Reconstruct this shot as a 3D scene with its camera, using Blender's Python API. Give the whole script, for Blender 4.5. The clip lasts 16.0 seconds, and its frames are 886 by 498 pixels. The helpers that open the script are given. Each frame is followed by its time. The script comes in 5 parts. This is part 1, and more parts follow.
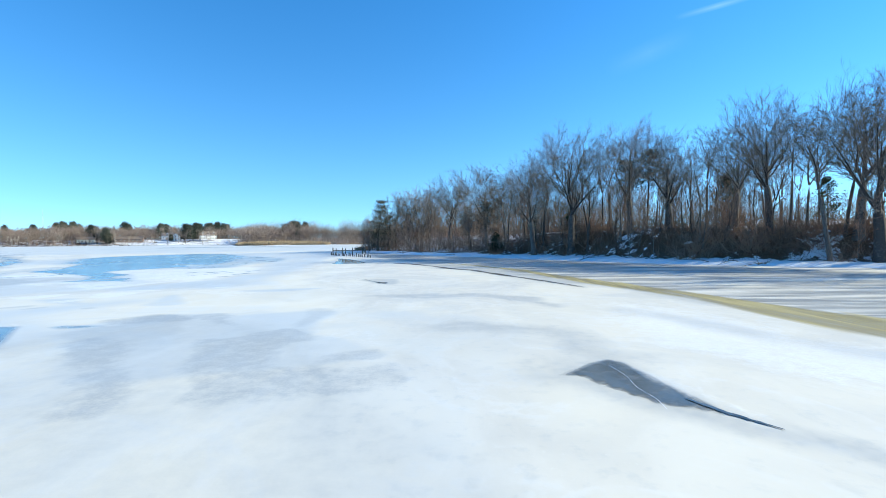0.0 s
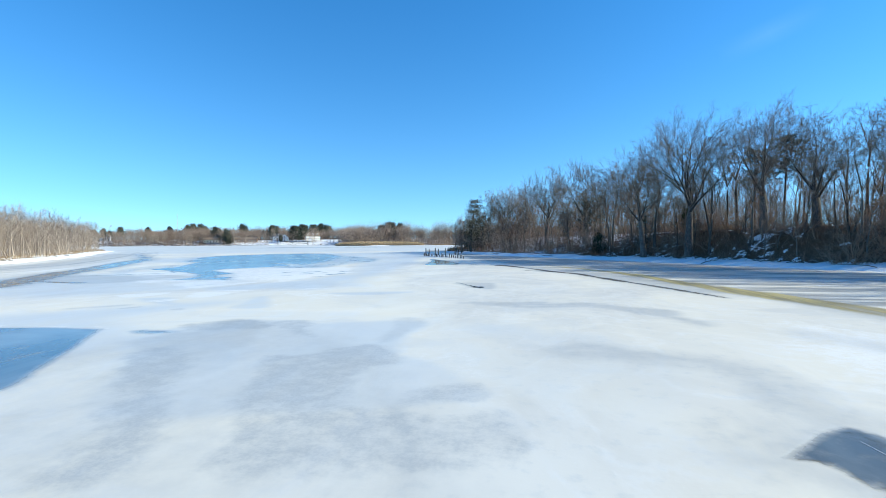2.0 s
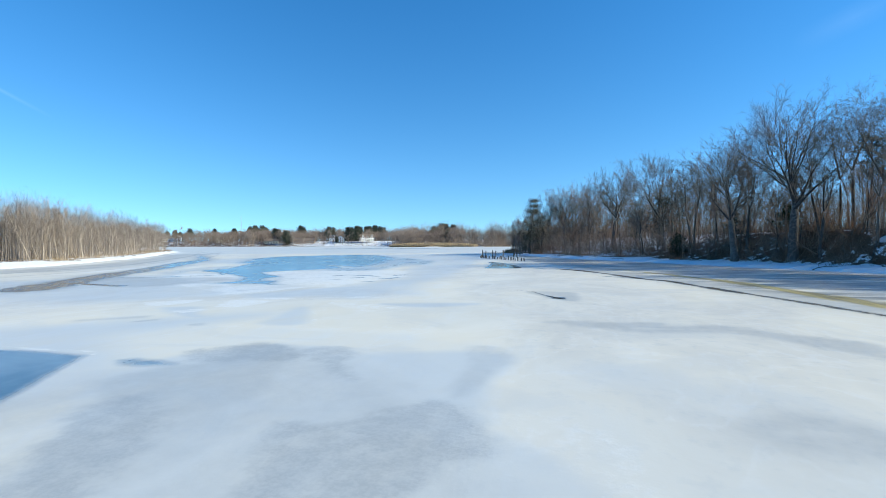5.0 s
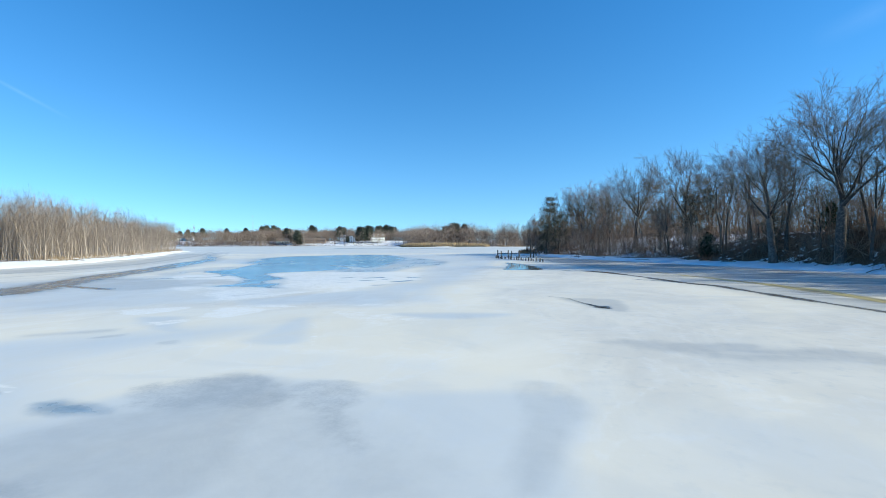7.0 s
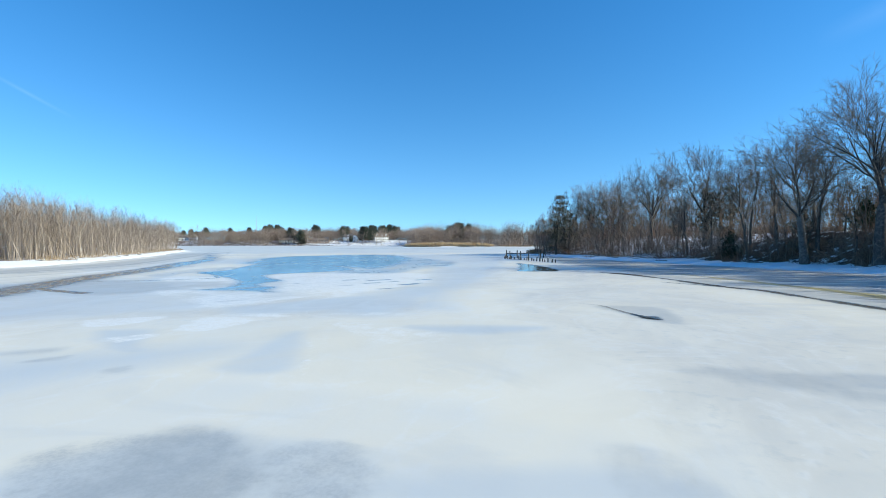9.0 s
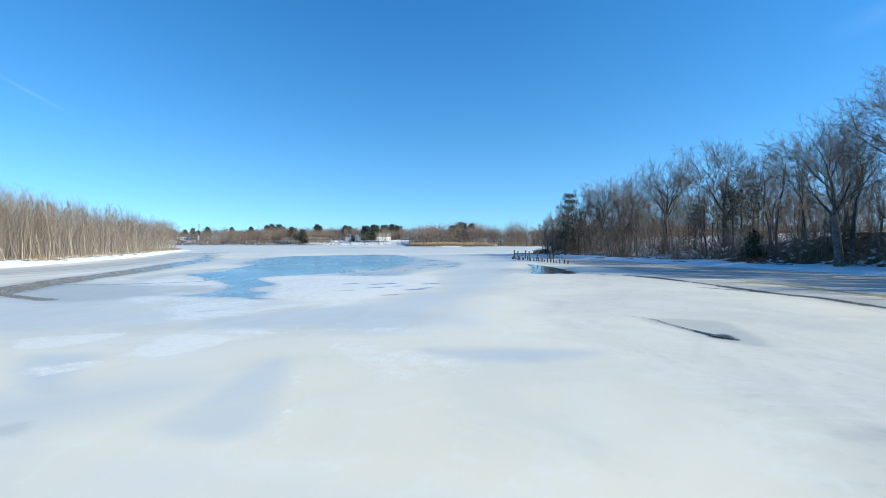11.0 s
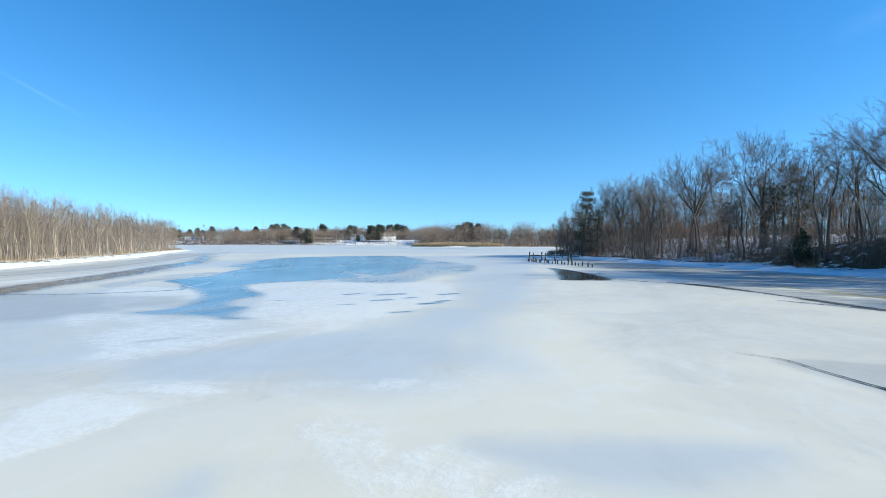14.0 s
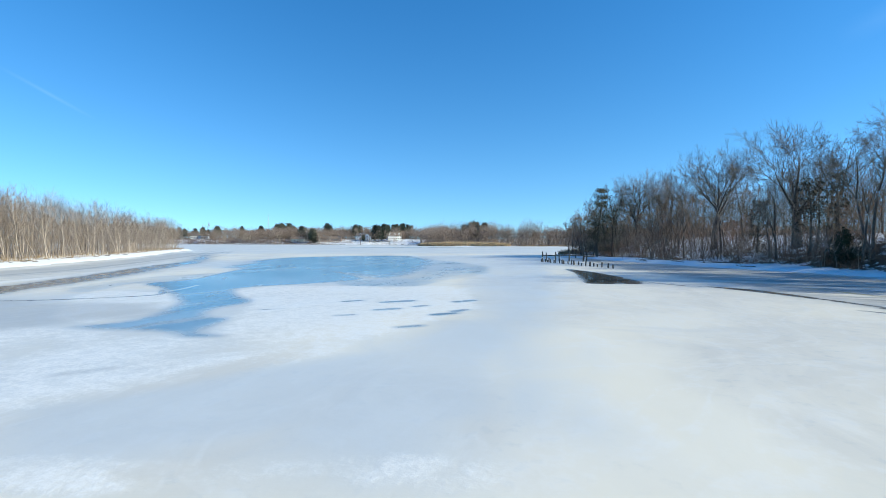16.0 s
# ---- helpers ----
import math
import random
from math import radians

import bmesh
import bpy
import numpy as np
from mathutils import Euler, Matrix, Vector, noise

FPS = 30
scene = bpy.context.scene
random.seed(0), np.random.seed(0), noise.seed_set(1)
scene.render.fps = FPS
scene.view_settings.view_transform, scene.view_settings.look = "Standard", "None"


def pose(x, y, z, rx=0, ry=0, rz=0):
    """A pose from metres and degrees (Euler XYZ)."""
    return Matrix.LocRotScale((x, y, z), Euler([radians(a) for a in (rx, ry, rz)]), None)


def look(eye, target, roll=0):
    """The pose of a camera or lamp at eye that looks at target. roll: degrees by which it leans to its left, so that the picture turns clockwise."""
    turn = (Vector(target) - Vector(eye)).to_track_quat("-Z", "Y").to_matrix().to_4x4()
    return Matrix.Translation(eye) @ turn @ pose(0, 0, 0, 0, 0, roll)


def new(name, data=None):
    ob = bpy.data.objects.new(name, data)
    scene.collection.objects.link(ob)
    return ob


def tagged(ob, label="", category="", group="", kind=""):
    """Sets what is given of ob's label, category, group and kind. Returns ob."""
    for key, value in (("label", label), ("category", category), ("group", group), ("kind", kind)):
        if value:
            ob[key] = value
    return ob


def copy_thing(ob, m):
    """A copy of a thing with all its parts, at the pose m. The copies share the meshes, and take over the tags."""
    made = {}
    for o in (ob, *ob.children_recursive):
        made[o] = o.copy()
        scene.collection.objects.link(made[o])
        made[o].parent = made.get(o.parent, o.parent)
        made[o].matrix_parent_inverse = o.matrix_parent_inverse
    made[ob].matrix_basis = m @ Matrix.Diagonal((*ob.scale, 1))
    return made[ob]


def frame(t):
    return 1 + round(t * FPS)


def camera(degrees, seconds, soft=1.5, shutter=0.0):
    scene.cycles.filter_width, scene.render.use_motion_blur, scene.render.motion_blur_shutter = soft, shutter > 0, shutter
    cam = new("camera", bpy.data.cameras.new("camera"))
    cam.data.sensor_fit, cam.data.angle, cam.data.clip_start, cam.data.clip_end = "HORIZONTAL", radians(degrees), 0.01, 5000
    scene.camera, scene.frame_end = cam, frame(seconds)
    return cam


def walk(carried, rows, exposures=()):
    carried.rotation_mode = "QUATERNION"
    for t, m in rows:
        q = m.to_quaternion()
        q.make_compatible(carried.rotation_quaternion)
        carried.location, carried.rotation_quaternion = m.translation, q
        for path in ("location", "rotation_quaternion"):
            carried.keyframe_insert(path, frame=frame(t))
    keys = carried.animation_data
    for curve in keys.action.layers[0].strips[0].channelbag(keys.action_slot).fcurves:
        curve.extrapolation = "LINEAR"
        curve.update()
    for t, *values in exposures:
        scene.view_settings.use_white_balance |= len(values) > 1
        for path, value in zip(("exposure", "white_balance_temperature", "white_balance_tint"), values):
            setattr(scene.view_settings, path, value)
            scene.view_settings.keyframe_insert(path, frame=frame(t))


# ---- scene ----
cam = camera(85.9, 16.0, soft=0.65)


def cam_pose(x, y, z, yaw, pitch, roll):
    """Yaw to the left from +y, pitch up, roll as in look()."""
    a, p = radians(yaw), radians(pitch)
    eye = Vector((x, y, z))
    return look(eye, eye + Vector((-math.sin(a) * math.cos(p), math.cos(a) * math.cos(p), math.sin(p))), roll)


PATH = [
    (0.0, -0.016, 0.020, 2.998, 0.53, -1.09, -0.47),
    (0.5, -0.203, 0.873, 2.985, 0.80, -1.03, -0.45),
    (1.0, -0.335, 1.724, 2.946, 1.78, -0.99, -0.42),
    (1.5, -0.525, 2.573, 2.937, 5.56, -0.95, -0.40),
    (2.0, -0.746, 3.364, 2.930, 11.54, -0.91, -0.37),
    (2.5, -0.997, 4.154, 2.924, 15.02, -0.78, -0.35),
    (3.0, -1.306, 4.886, 2.921, 16.30, -0.76, -0.33),
    (3.5, -1.645, 5.645, 2.918, 16.98, -0.74, -0.30),
    (4.0, -1.985, 6.403, 2.917, 17.27, -0.72, -0.28),
    (6.5, -3.982, 10.386, 2.872, 18.82, -0.69, -0.17),
    (7.0, -4.383, 11.144, 2.876, 19.11, -0.70, -0.15),
    (7.5, -4.813, 11.873, 2.853, 19.41, -0.70, -0.13),
    (8.0, -5.214, 12.547, 2.858, 19.51, -0.71, -0.11),
    (8.5, -5.615, 13.249, 2.835, 19.51, -0.71, -0.09),
    (9.0, -6.016, 13.981, 2.841, 19.51, -0.72, -0.07),
    (11.5, -8.151, 17.806, 2.893, 19.86, -0.76, 0.02),
    (12.0, -8.575, 18.633, 2.924, 19.98, -0.77, 0.03),
    (12.5, -9.054, 19.463, 2.983, 20.09, -0.87, 0.05),
    (13.0, -9.532, 20.296, 3.013, 20.21, -0.77, 0.07),
    (13.5, -9.979, 21.159, 3.013, 20.34, -0.77, 0.08),
    (14.0, -10.425, 21.998, 3.013, 20.36, -0.77, 0.10),
    (14.5, -10.896, 22.839, 3.010, 20.49, -0.86, 0.11),
    (15.0, -11.309, 23.684, 2.979, 20.52, -0.85, 0.13),
    (15.5, -11.776, 24.561, 2.973, 20.75, -0.83, 0.14),
    (16.0, -12.241, 25.470, 2.966, 20.99, -0.82, 0.15),
]
EXPOSURE = [(0.0, 0.66), (1.0, 0.66), (1.5, 0.65), (2.0, 0.55), (2.6, 0.43), (3.2, 0.385), (4.0, 0.375), (8.0, 0.35), (16.0, 0.345)]
EXPOSURE = [(t, e, 6700, -3.0) for t, e in EXPOSURE]
walk(cam, [(r[0], cam_pose(*r[1:])) for r in PATH], EXPOSURE)

# ---- sky and sun ----
SUN_FROM = Vector((0.985, 0.12, 0.0)).normalized()
SUN_UP = radians(28)
world = bpy.data.worlds.new("winter_sky")
scene.world = world
world.use_nodes = True
wn, wl = world.node_tree.nodes, world.node_tree.links
sky = wn.new("ShaderNodeTexSky")
sky.sky_type = "NISHITA"
sky.sun_disc = False
sky.sun_elevation = SUN_UP
sky.sun_rotation = math.atan2(SUN_FROM.x, SUN_FROM.y)
sky.altitude = 10
sky.air_density = 1.0
sky.dust_density = 0.0
sky.ozone_density = 3.0
hsv = wn.new("ShaderNodeHueSaturation")
hsv.inputs["Saturation"].default_value = 1.32
hsv.inputs["Hue"].default_value = 0.507
way = wn.new("ShaderNodeTexCoord")
parts = wn.new("ShaderNodeSeparateXYZ")
lift = wn.new("ShaderNodeMath")
lift.operation = "MULTIPLY_ADD"
lift.inputs[1].default_value, lift.inputs[2].default_value = 0.88, 0.11
joined = wn.new("ShaderNodeCombineXYZ")
wl.new(way.outputs["Generated"], parts.inputs[0])
wl.new(parts.outputs["Z"], lift.inputs[0])
for k in "XY":
    wl.new(parts.outputs[k], joined.inputs[k])
wl.new(lift.outputs[0], joined.inputs["Z"])
wl.new(joined.outputs[0], sky.inputs["Vector"])
wl.new(sky.outputs[0], hsv.inputs["Color"])


def sky_math(op, a, b):
    """A vector or scalar operation on the sky's direction."""
    vector = op in ("DOT_PRODUCT",)
    n = wn.new("ShaderNodeVectorMath" if vector else "ShaderNodeMath")
    n.operation = op
    for i, v in enumerate((a, b)):
        if isinstance(v, bpy.types.NodeSocket):
            wl.new(v, n.inputs[i])
        else:
            n.inputs[i].default_value = v
    return n.outputs["Value"]


def contrail(a, b, width, strength):
    """A faint straight vapour trail between two directions."""
    a, b = Vector(a).normalized(), Vector(b).normalized()
    across, along, middle = a.cross(b).normalized(), (b - a).normalized(), (a + b).normalized()
    d = way.outputs["Generated"]
    off = sky_math("ABSOLUTE", sky_math("DOT_PRODUCT", d, tuple(across)), 0.0)
    far = sky_math("ABSOLUTE", sky_math("DOT_PRODUCT", d, tuple(along)), 0.0)
    ahead = sky_math("GREATER_THAN", sky_math("DOT_PRODUCT", d, tuple(middle)), 0.5)
    thin = sky_math("MAXIMUM", sky_math("SUBTRACT", 1.0, sky_math("DIVIDE", off, width)), 0.0)
    ends = sky_math("MAXIMUM", sky_math("SUBTRACT", 1.0, sky_math("DIVIDE", far, (b - a).length * 0.6)), 0.0)
    return sky_math("MULTIPLY", sky_math("MULTIPLY", sky_math("MULTIPLY", thin, ends), ahead), strength)


trails = contrail((0.405, 0.829, 0.381), (0.50, 0.775, 0.389), 0.006, 0.6)
for a, b, w, s in [((-0.866, 0.430, 0.256), (-0.825, 0.525, 0.206), 0.004, 0.25), ((0.31, 0.897, 0.317), (0.42, 0.838, 0.352), 0.022, 0.16)]:
    trails = sky_math("ADD", trails, contrail(a, b, w, s))
haze = wn.new("ShaderNodeMix")
haze.data_type, haze.blend_type = "RGBA", "ADD"
haze.inputs[7].default_value = (1, 1, 1, 1)
wl.new(trails, haze.inputs[0])
wl.new(hsv.outputs[0], haze.inputs[6])
wl.new(haze.outputs[2], wn["Background"].inputs["Color"])
wn["Background"].inputs["Strength"].default_value = 0.18

sun_data = bpy.data.lights.new("sun", "SUN")
sun_data.energy = 5.0
sun_data.angle = radians(0.53)
sun_data.color = (1.0, 0.905, 0.76)
sun = new("sun", sun_data)
sun_dir = SUN_FROM * math.cos(SUN_UP) + Vector((0, 0, math.sin(SUN_UP)))
sun.matrix_world = look(sun_dir * 200, (0, 0, 0))


# ---- materials ----
class Mat:
    """A node material with short calls."""

    def __init__(self, name, rough=0.8, metal=0.0, spec=0.5):
        self.m = bpy.data.materials.new(name)
        self.m.use_nodes = True
        self.n, self.l = self.m.node_tree.nodes, self.m.node_tree.links
        self.b = self.n["Principled BSDF"]
        self.b.inputs["Roughness"].default_value = rough
        self.b.inputs["Metallic"].default_value = metal
        self.b.inputs["Specular IOR Level"].default_value = spec
        self.geo = self.n.new("ShaderNodeNewGeometry")
        self.info = self.n.new("ShaderNodeObjectInfo")
        self.tex = self.n.new("ShaderNodeTexCoord")

    def put(self, node, key, v):
        s = node.inputs[key]
        if isinstance(v, bpy.types.NodeSocket):
            self.l.new(v, s)
        elif isinstance(v, (tuple, list)) and len(v) == 3 and len(s.default_value) == 4:
            s.default_value = (*v, 1)
        else:
            s.default_value = v

    def at(self, scale, where=None, turn=0.0):
        mp = self.n.new("ShaderNodeMapping")
        self.put(mp, "Vector", where or self.geo.outputs["Position"])
        mp.inputs["Scale"].default_value = scale
        mp.inputs["Rotation"].default_value = (0, 0, turn)
        return mp.outputs[0]

    def noise(self, scale, detail=4, rough=0.55, where=None, warp=0.0):
        t = self.n.new("ShaderNodeTexNoise")
        self.put(t, "Vector", where or self.geo.outputs["Position"])
        for k, v in (("Scale", scale), ("Detail", detail), ("Roughness", rough), ("Distortion", warp)):
            t.inputs[k].default_value = v
        return t.outputs["Fac"]

    def ramp(self, v, a, b, lo=0.0, hi=1.0, kind="SMOOTHSTEP"):
        r = self.n.new("ShaderNodeMapRange")
        r.interpolation_type = kind
        for k, x in (("Value", v), ("From Min", a), ("From Max", b), ("To Min", lo), ("To Max", hi)):
            self.put(r, k, x)
        return r.outputs[0]

    def math(self, op, a, b=0.0):
        r = self.n.new("ShaderNodeMath")
        r.operation = op
        self.put(r, 0, a)
        self.put(r, 1, b)
        return r.outputs[0]

    def mix(self, fac, a, b):
        r = self.n.new("ShaderNodeMix")
        r.data_type = "RGBA"
        self.put(r, 0, fac)
        self.put(r, 6, a)
        self.put(r, 7, b)
        return r.outputs[2]

    def attr(self, name):
        r = self.n.new("ShaderNodeAttribute")
        r.attribute_name = name
        return r.outputs["Fac"]

    def bump(self, height, strength, dist=0.02):
        r = self.n.new("ShaderNodeBump")
        self.put(r, "Height", height)
        r.inputs["Strength"].default_value = strength
        r.inputs["Distance"].default_value = dist
        self.l.new(r.outputs[0], self.b.inputs["Normal"])

    def color(self, v):
        self.put(self.b, "Base Color", v)
        return self

    def rough(self, v):
        self.put(self.b, "Roughness", v)
        return self


def grainy(name, dark, light, scale, rough=0.85, bump=0.3, depth=0.02, vary=0.0, tint=None):
    """Two-scale mottled surface; vary shifts each object a little."""
    m = Mat(name, rough)
    a = m.noise(scale, 6, 0.6, m.tex.outputs["Object"])
    b = m.noise(scale * 0.12, 3, 0.5, m.tex.outputs["Object"])
    f = m.math("ADD", m.math("MULTIPLY", a, 0.65), m.math("MULTIPLY", b, 0.35))
    if vary:
        f = m.math("ADD", f, m.math("MULTIPLY", m.math("SUBTRACT", m.info.outputs["Random"], 0.5), vary))
    c = m.mix(m.ramp(f, 0.35, 0.65), dark, light)
    if tint:
        c = m.mix(m.ramp(m.info.outputs["Random"], 0.4, 1.0, 0.0, 0.8), c, tint)
    m.color(c)
    if bump:
        m.bump(a, bump, depth)
    return m.m


BARK = grainy("grey_brown_bark", (0.062, 0.052, 0.045), (0.185, 0.155, 0.13), 6.0, 0.9, 0.6, 0.03, 0.25)
TWIG = grainy("bare_twigs", (0.125, 0.096, 0.078), (0.235, 0.182, 0.148), 2.0, 0.85, 0, 0, 0.3)
SCRUB = grainy("grey_brown_scrub_twigs", (0.16, 0.128, 0.10), (0.31, 0.25, 0.20), 0.5, 0.9, 0, 0, 0.3)
DARK_ICE = grainy("dark_clear_ice", (0.04, 0.044, 0.045), (0.10, 0.105, 0.105), 3.0, 0.12, 0)
PALE_BARK = grainy("pale_tan_bark", (0.22, 0.178, 0.142), (0.42, 0.355, 0.295), 4.0, 0.85, 0.4, 0.02, 0.35)
PALE_TWIG = grainy("pale_tan_twigs", (0.19, 0.153, 0.127), (0.31, 0.258, 0.218), 2.0, 0.85, 0, 0, 0.3)
BRUSH = grainy("brown_brush_twigs", (0.17, 0.112, 0.078), (0.35, 0.245, 0.172), 1.5, 0.9, 0, 0, 0.4, (0.31, 0.155, 0.09))
# far-shore twigs and needles are paler: distance haze is put into their colour
HAZED_TWIG = grainy("far_hazed_grey_brown_twigs", (0.205, 0.155, 0.125), (0.345, 0.27, 0.22), 0.6, 0.9, 0, 0, 0.4)
HAZED_NEEDLE = grainy("far_hazed_dark_pine_needles", (0.035, 0.046, 0.034), (0.085, 0.095, 0.066), 0.6, 0.9, 0, 0, 0.3)
NEEDLE = grainy("dark_evergreen_needles", (0.018, 0.032, 0.016), (0.05, 0.075, 0.034), 1.5, 0.9, 0, 0, 0.3)
IVY = grainy("dark_ivy_leaves", (0.034, 0.035, 0.022), (0.088, 0.083, 0.052), 2.0, 0.85, 0, 0, 0.2)
REED = grainy("dry_tan_reeds", (0.38, 0.27, 0.155), (0.54, 0.41, 0.255), 0.8, 0.85, 0)
GRASS = grainy("dry_brown_grass", (0.20, 0.14, 0.08), (0.36, 0.26, 0.15), 0.8, 0.9, 0)
DEADWOOD = grainy("weathered_dead_wood", (0.08, 0.065, 0.05), (0.2, 0.17, 0.14), 8.0, 0.9, 0.5, 0.02)
PILE = grainy("weathered_grey_piling", (0.05, 0.047, 0.042), (0.17, 0.16, 0.145), 9.0, 0.85, 0.6, 0.02, 0.2)
ROCK = grainy("grey_shore_rock", (0.12, 0.115, 0.105), (0.33, 0.31, 0.29), 3.0, 0.9, 0.6, 0.05, 0.3)
WALL_CREAM = grainy("cream_clapboard", (0.62, 0.56, 0.44), (0.74, 0.69, 0.58), 1.2, 0.7, 0.2, 0.01)
WALL_WHITE = grainy("white_clapboard", (0.72, 0.72, 0.70), (0.84, 0.84, 0.82), 1.2, 0.6, 0.2, 0.01)
WALL_BRICK = grainy("red_brown_brick_wall", (0.21, 0.15, 0.12), (0.31, 0.22, 0.175), 5.0, 0.9, 0.3, 0.01)
ROOF_DARK = grainy("dark_shingle_roof", (0.07, 0.068, 0.07), (0.16, 0.15, 0.15), 3.0, 0.9, 0.3, 0.02)
ROOF_BROWN = grainy("brown_shingle_roof", (0.16, 0.12, 0.09), (0.27, 0.21, 0.165), 3.0, 0.9, 0.3, 0.02)
TRIM = grainy("white_painted_trim", (0.72, 0.72, 0.70), (0.84, 0.84, 0.82), 2.0, 0.5, 0)
STEEL = grainy("galvanised_steel", (0.34, 0.35, 0.36), (0.48, 0.49, 0.5), 3.0, 0.45, 0)
GLASS = Mat("dark_window_glass", 0.06)
GLASS.color((0.03, 0.04, 0.05))
GLASS = GLASS.m


def snow_material(name):
    m = Mat(name, 0.6, 0, 0.35)
    f = m.noise(0.5, 5, 0.6)
    g = m.noise(6.0, 4, 0.6)
    m.color(m.mix(m.ramp(g, 0.3, 0.75), (0.80, 0.82, 0.85), (0.89, 0.90, 0.91)))
    m.bump(m.math("ADD", f, m.math("MULTIPLY", g, 0.3)), 0.6, 0.12)
    return m.m


SNOW = snow_material("wind_packed_snow")


def ground_material():
    """Woodland floor: leaf litter and soil with a broken cover of old snow."""
    m = Mat("snowy_leaf_litter", 0.9, 0, 0.3)
    big = m.noise(0.16, 5, 0.62)
    mid = m.noise(0.9, 6, 0.65)
    fine = m.noise(9.0, 4, 0.6)
    litter = m.mix(m.ramp(fine, 0.3, 0.7), (0.05, 0.031, 0.02), (0.19, 0.108, 0.062))
    litter = m.mix(m.ramp(mid, 0.45, 0.7), litter, (0.16, 0.072, 0.038))
    white = m.mix(fine, (0.78, 0.80, 0.84), (0.88, 0.89, 0.90))
    cover = m.math("ADD", m.attr("snow"), m.math("MULTIPLY", m.math("SUBTRACT", mid, 0.5), 1.5))
    cover = m.math("ADD", cover, m.math("MULTIPLY", m.math("SUBTRACT", big, 0.5), 1.0))
    m.color(m.mix(m.ramp(cover, 0.45, 0.55), litter, white))
    m.bump(m.math("ADD", mid, m.math("MULTIPLY", fine, 0.4)), 0.8, 0.15)
    return m.m


GROUND = ground_material()


def ice_material():
    """River ice: frosted white with grey, clear, wet blue and silt-stained places."""
    m = Mat("river_ice", 0.4, 0, 0.24)
    pos = m.geo.outputs["Position"]
    cloud = m.noise(0.10, 4, 0.5, m.at((1.0, 0.7, 1.0), turn=0.5), 0.6)
    drift = m.noise(0.38, 5, 0.55, m.at((1.0, 0.6, 1.0), turn=0.9), 0.8)
    grit = m.noise(2.4, 5, 0.6, pos)
    flake = m.noise(8.0, 4, 0.65, pos)
    fine = m.noise(30.0, 2, 0.5)
    frost = m.mix(m.ramp(cloud, 0.36, 0.64), (0.605, 0.580, 0.525), (0.76, 0.708, 0.595))
    frost = m.mix(m.ramp(drift, 0.36, 0.68, 0.0, 0.6), frost, (0.80, 0.75, 0.645))
    frost = m.mix(m.math("MULTIPLY", m.ramp(grit, 0.52, 0.70), m.ramp(cloud, 0.60, 0.42, 0.0, 0.35)), frost, (0.46, 0.48, 0.475))
    frost = m.mix(m.ramp(flake, 0.62, 0.75, 0.0, 0.25), frost, (0.80, 0.79, 0.74))
    vein = m.math("ABSOLUTE", m.math("SUBTRACT", m.noise(0.20, 5, 0.5, m.at((1.0, 0.6, 1.0), turn=0.3), 2.2), 0.5))
    frost = m.mix(m.math("MULTIPLY", m.ramp(vein, 0.05, 0.0, 0.0, 0.32), m.ramp(grit, 0.4, 0.6, 0.2, 1.0)), frost, (0.80, 0.79, 0.76))
    haze = m.noise(0.16, 5, 0.55, m.at((0.7, 1.0, 1.0), turn=0.2), 1.6)
    frost = m.mix(m.ramp(haze, 0.52, 0.66, 0.0, 0.4), frost, (0.56, 0.56, 0.535))
    edge = m.math("MULTIPLY", m.math("SUBTRACT", drift, 0.5), 1.2)
    nib = m.math("ADD", m.math("MULTIPLY", m.math("SUBTRACT", grit, 0.5), 1.3), m.math("MULTIPLY", m.math("SUBTRACT", flake, 0.5), 0.5))
    edge_fine = m.math("ADD", edge, nib)

    def mask(name, soft, wobble):
        return m.ramp(m.math("ADD", m.attr(name), wobble), -soft, soft)

    cream = mask("cream", 0.9, edge)
    frost = m.mix(m.math("MULTIPLY", cream, 0.5), frost, (0.68, 0.645, 0.555))
    # bluish ice, plus the sky sheen painted onto distant ice
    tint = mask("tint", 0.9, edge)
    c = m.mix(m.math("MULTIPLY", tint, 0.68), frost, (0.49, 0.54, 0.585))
    white = mask("white", 0.6, m.math("ADD", m.math("MULTIPLY", edge, 2.2), nib))
    c = m.mix(m.math("MULTIPLY", white, m.math("MULTIPLY", m.ramp(grit, 0.35, 0.6, 0.5, 0.9), m.ramp(flake, 0.36, 0.6, 0.55, 1.0))), c, (0.81, 0.80, 0.77))
    swirl = m.math("MULTIPLY", m.math("SUBTRACT", m.noise(0.28, 6, 0.58, m.at((1.0, 0.5, 1.0), turn=1.1), 1.6), 0.5), 5.0)
    grey = mask("grey", 0.9, m.math("ADD", m.math("MULTIPLY", swirl, 0.3), m.math("MULTIPLY", nib, 0.35)))
    grey = m.math("MULTIPLY", grey, m.ramp(grit, 0.3, 0.65, 0.85, 1.05))
    c = m.mix(m.math("MULTIPLY", grey, 0.55), c, (0.345, 0.365, 0.375))
    speck = m.noise(13.0, 4, 0.7, pos)
    mottle = mask("mottle", 0.8, m.math("ADD", m.math("MULTIPLY", swirl, 0.35), m.math("MULTIPLY", nib, 1.0)))
    mottle = m.math("MULTIPLY", mottle, m.math("MULTIPLY", m.ramp(grit, 0.32, 0.62, 0.6, 1.05), m.ramp(speck, 0.38, 0.62, 0.72, 1.1)))
    c = m.mix(m.math("MULTIPLY", mottle, 0.54), c, (0.32, 0.345, 0.365))
    # shelf streaks: wind-blown snow, with striped tree shade put into the colour
    shelf = mask("shelf", 0.5, edge)
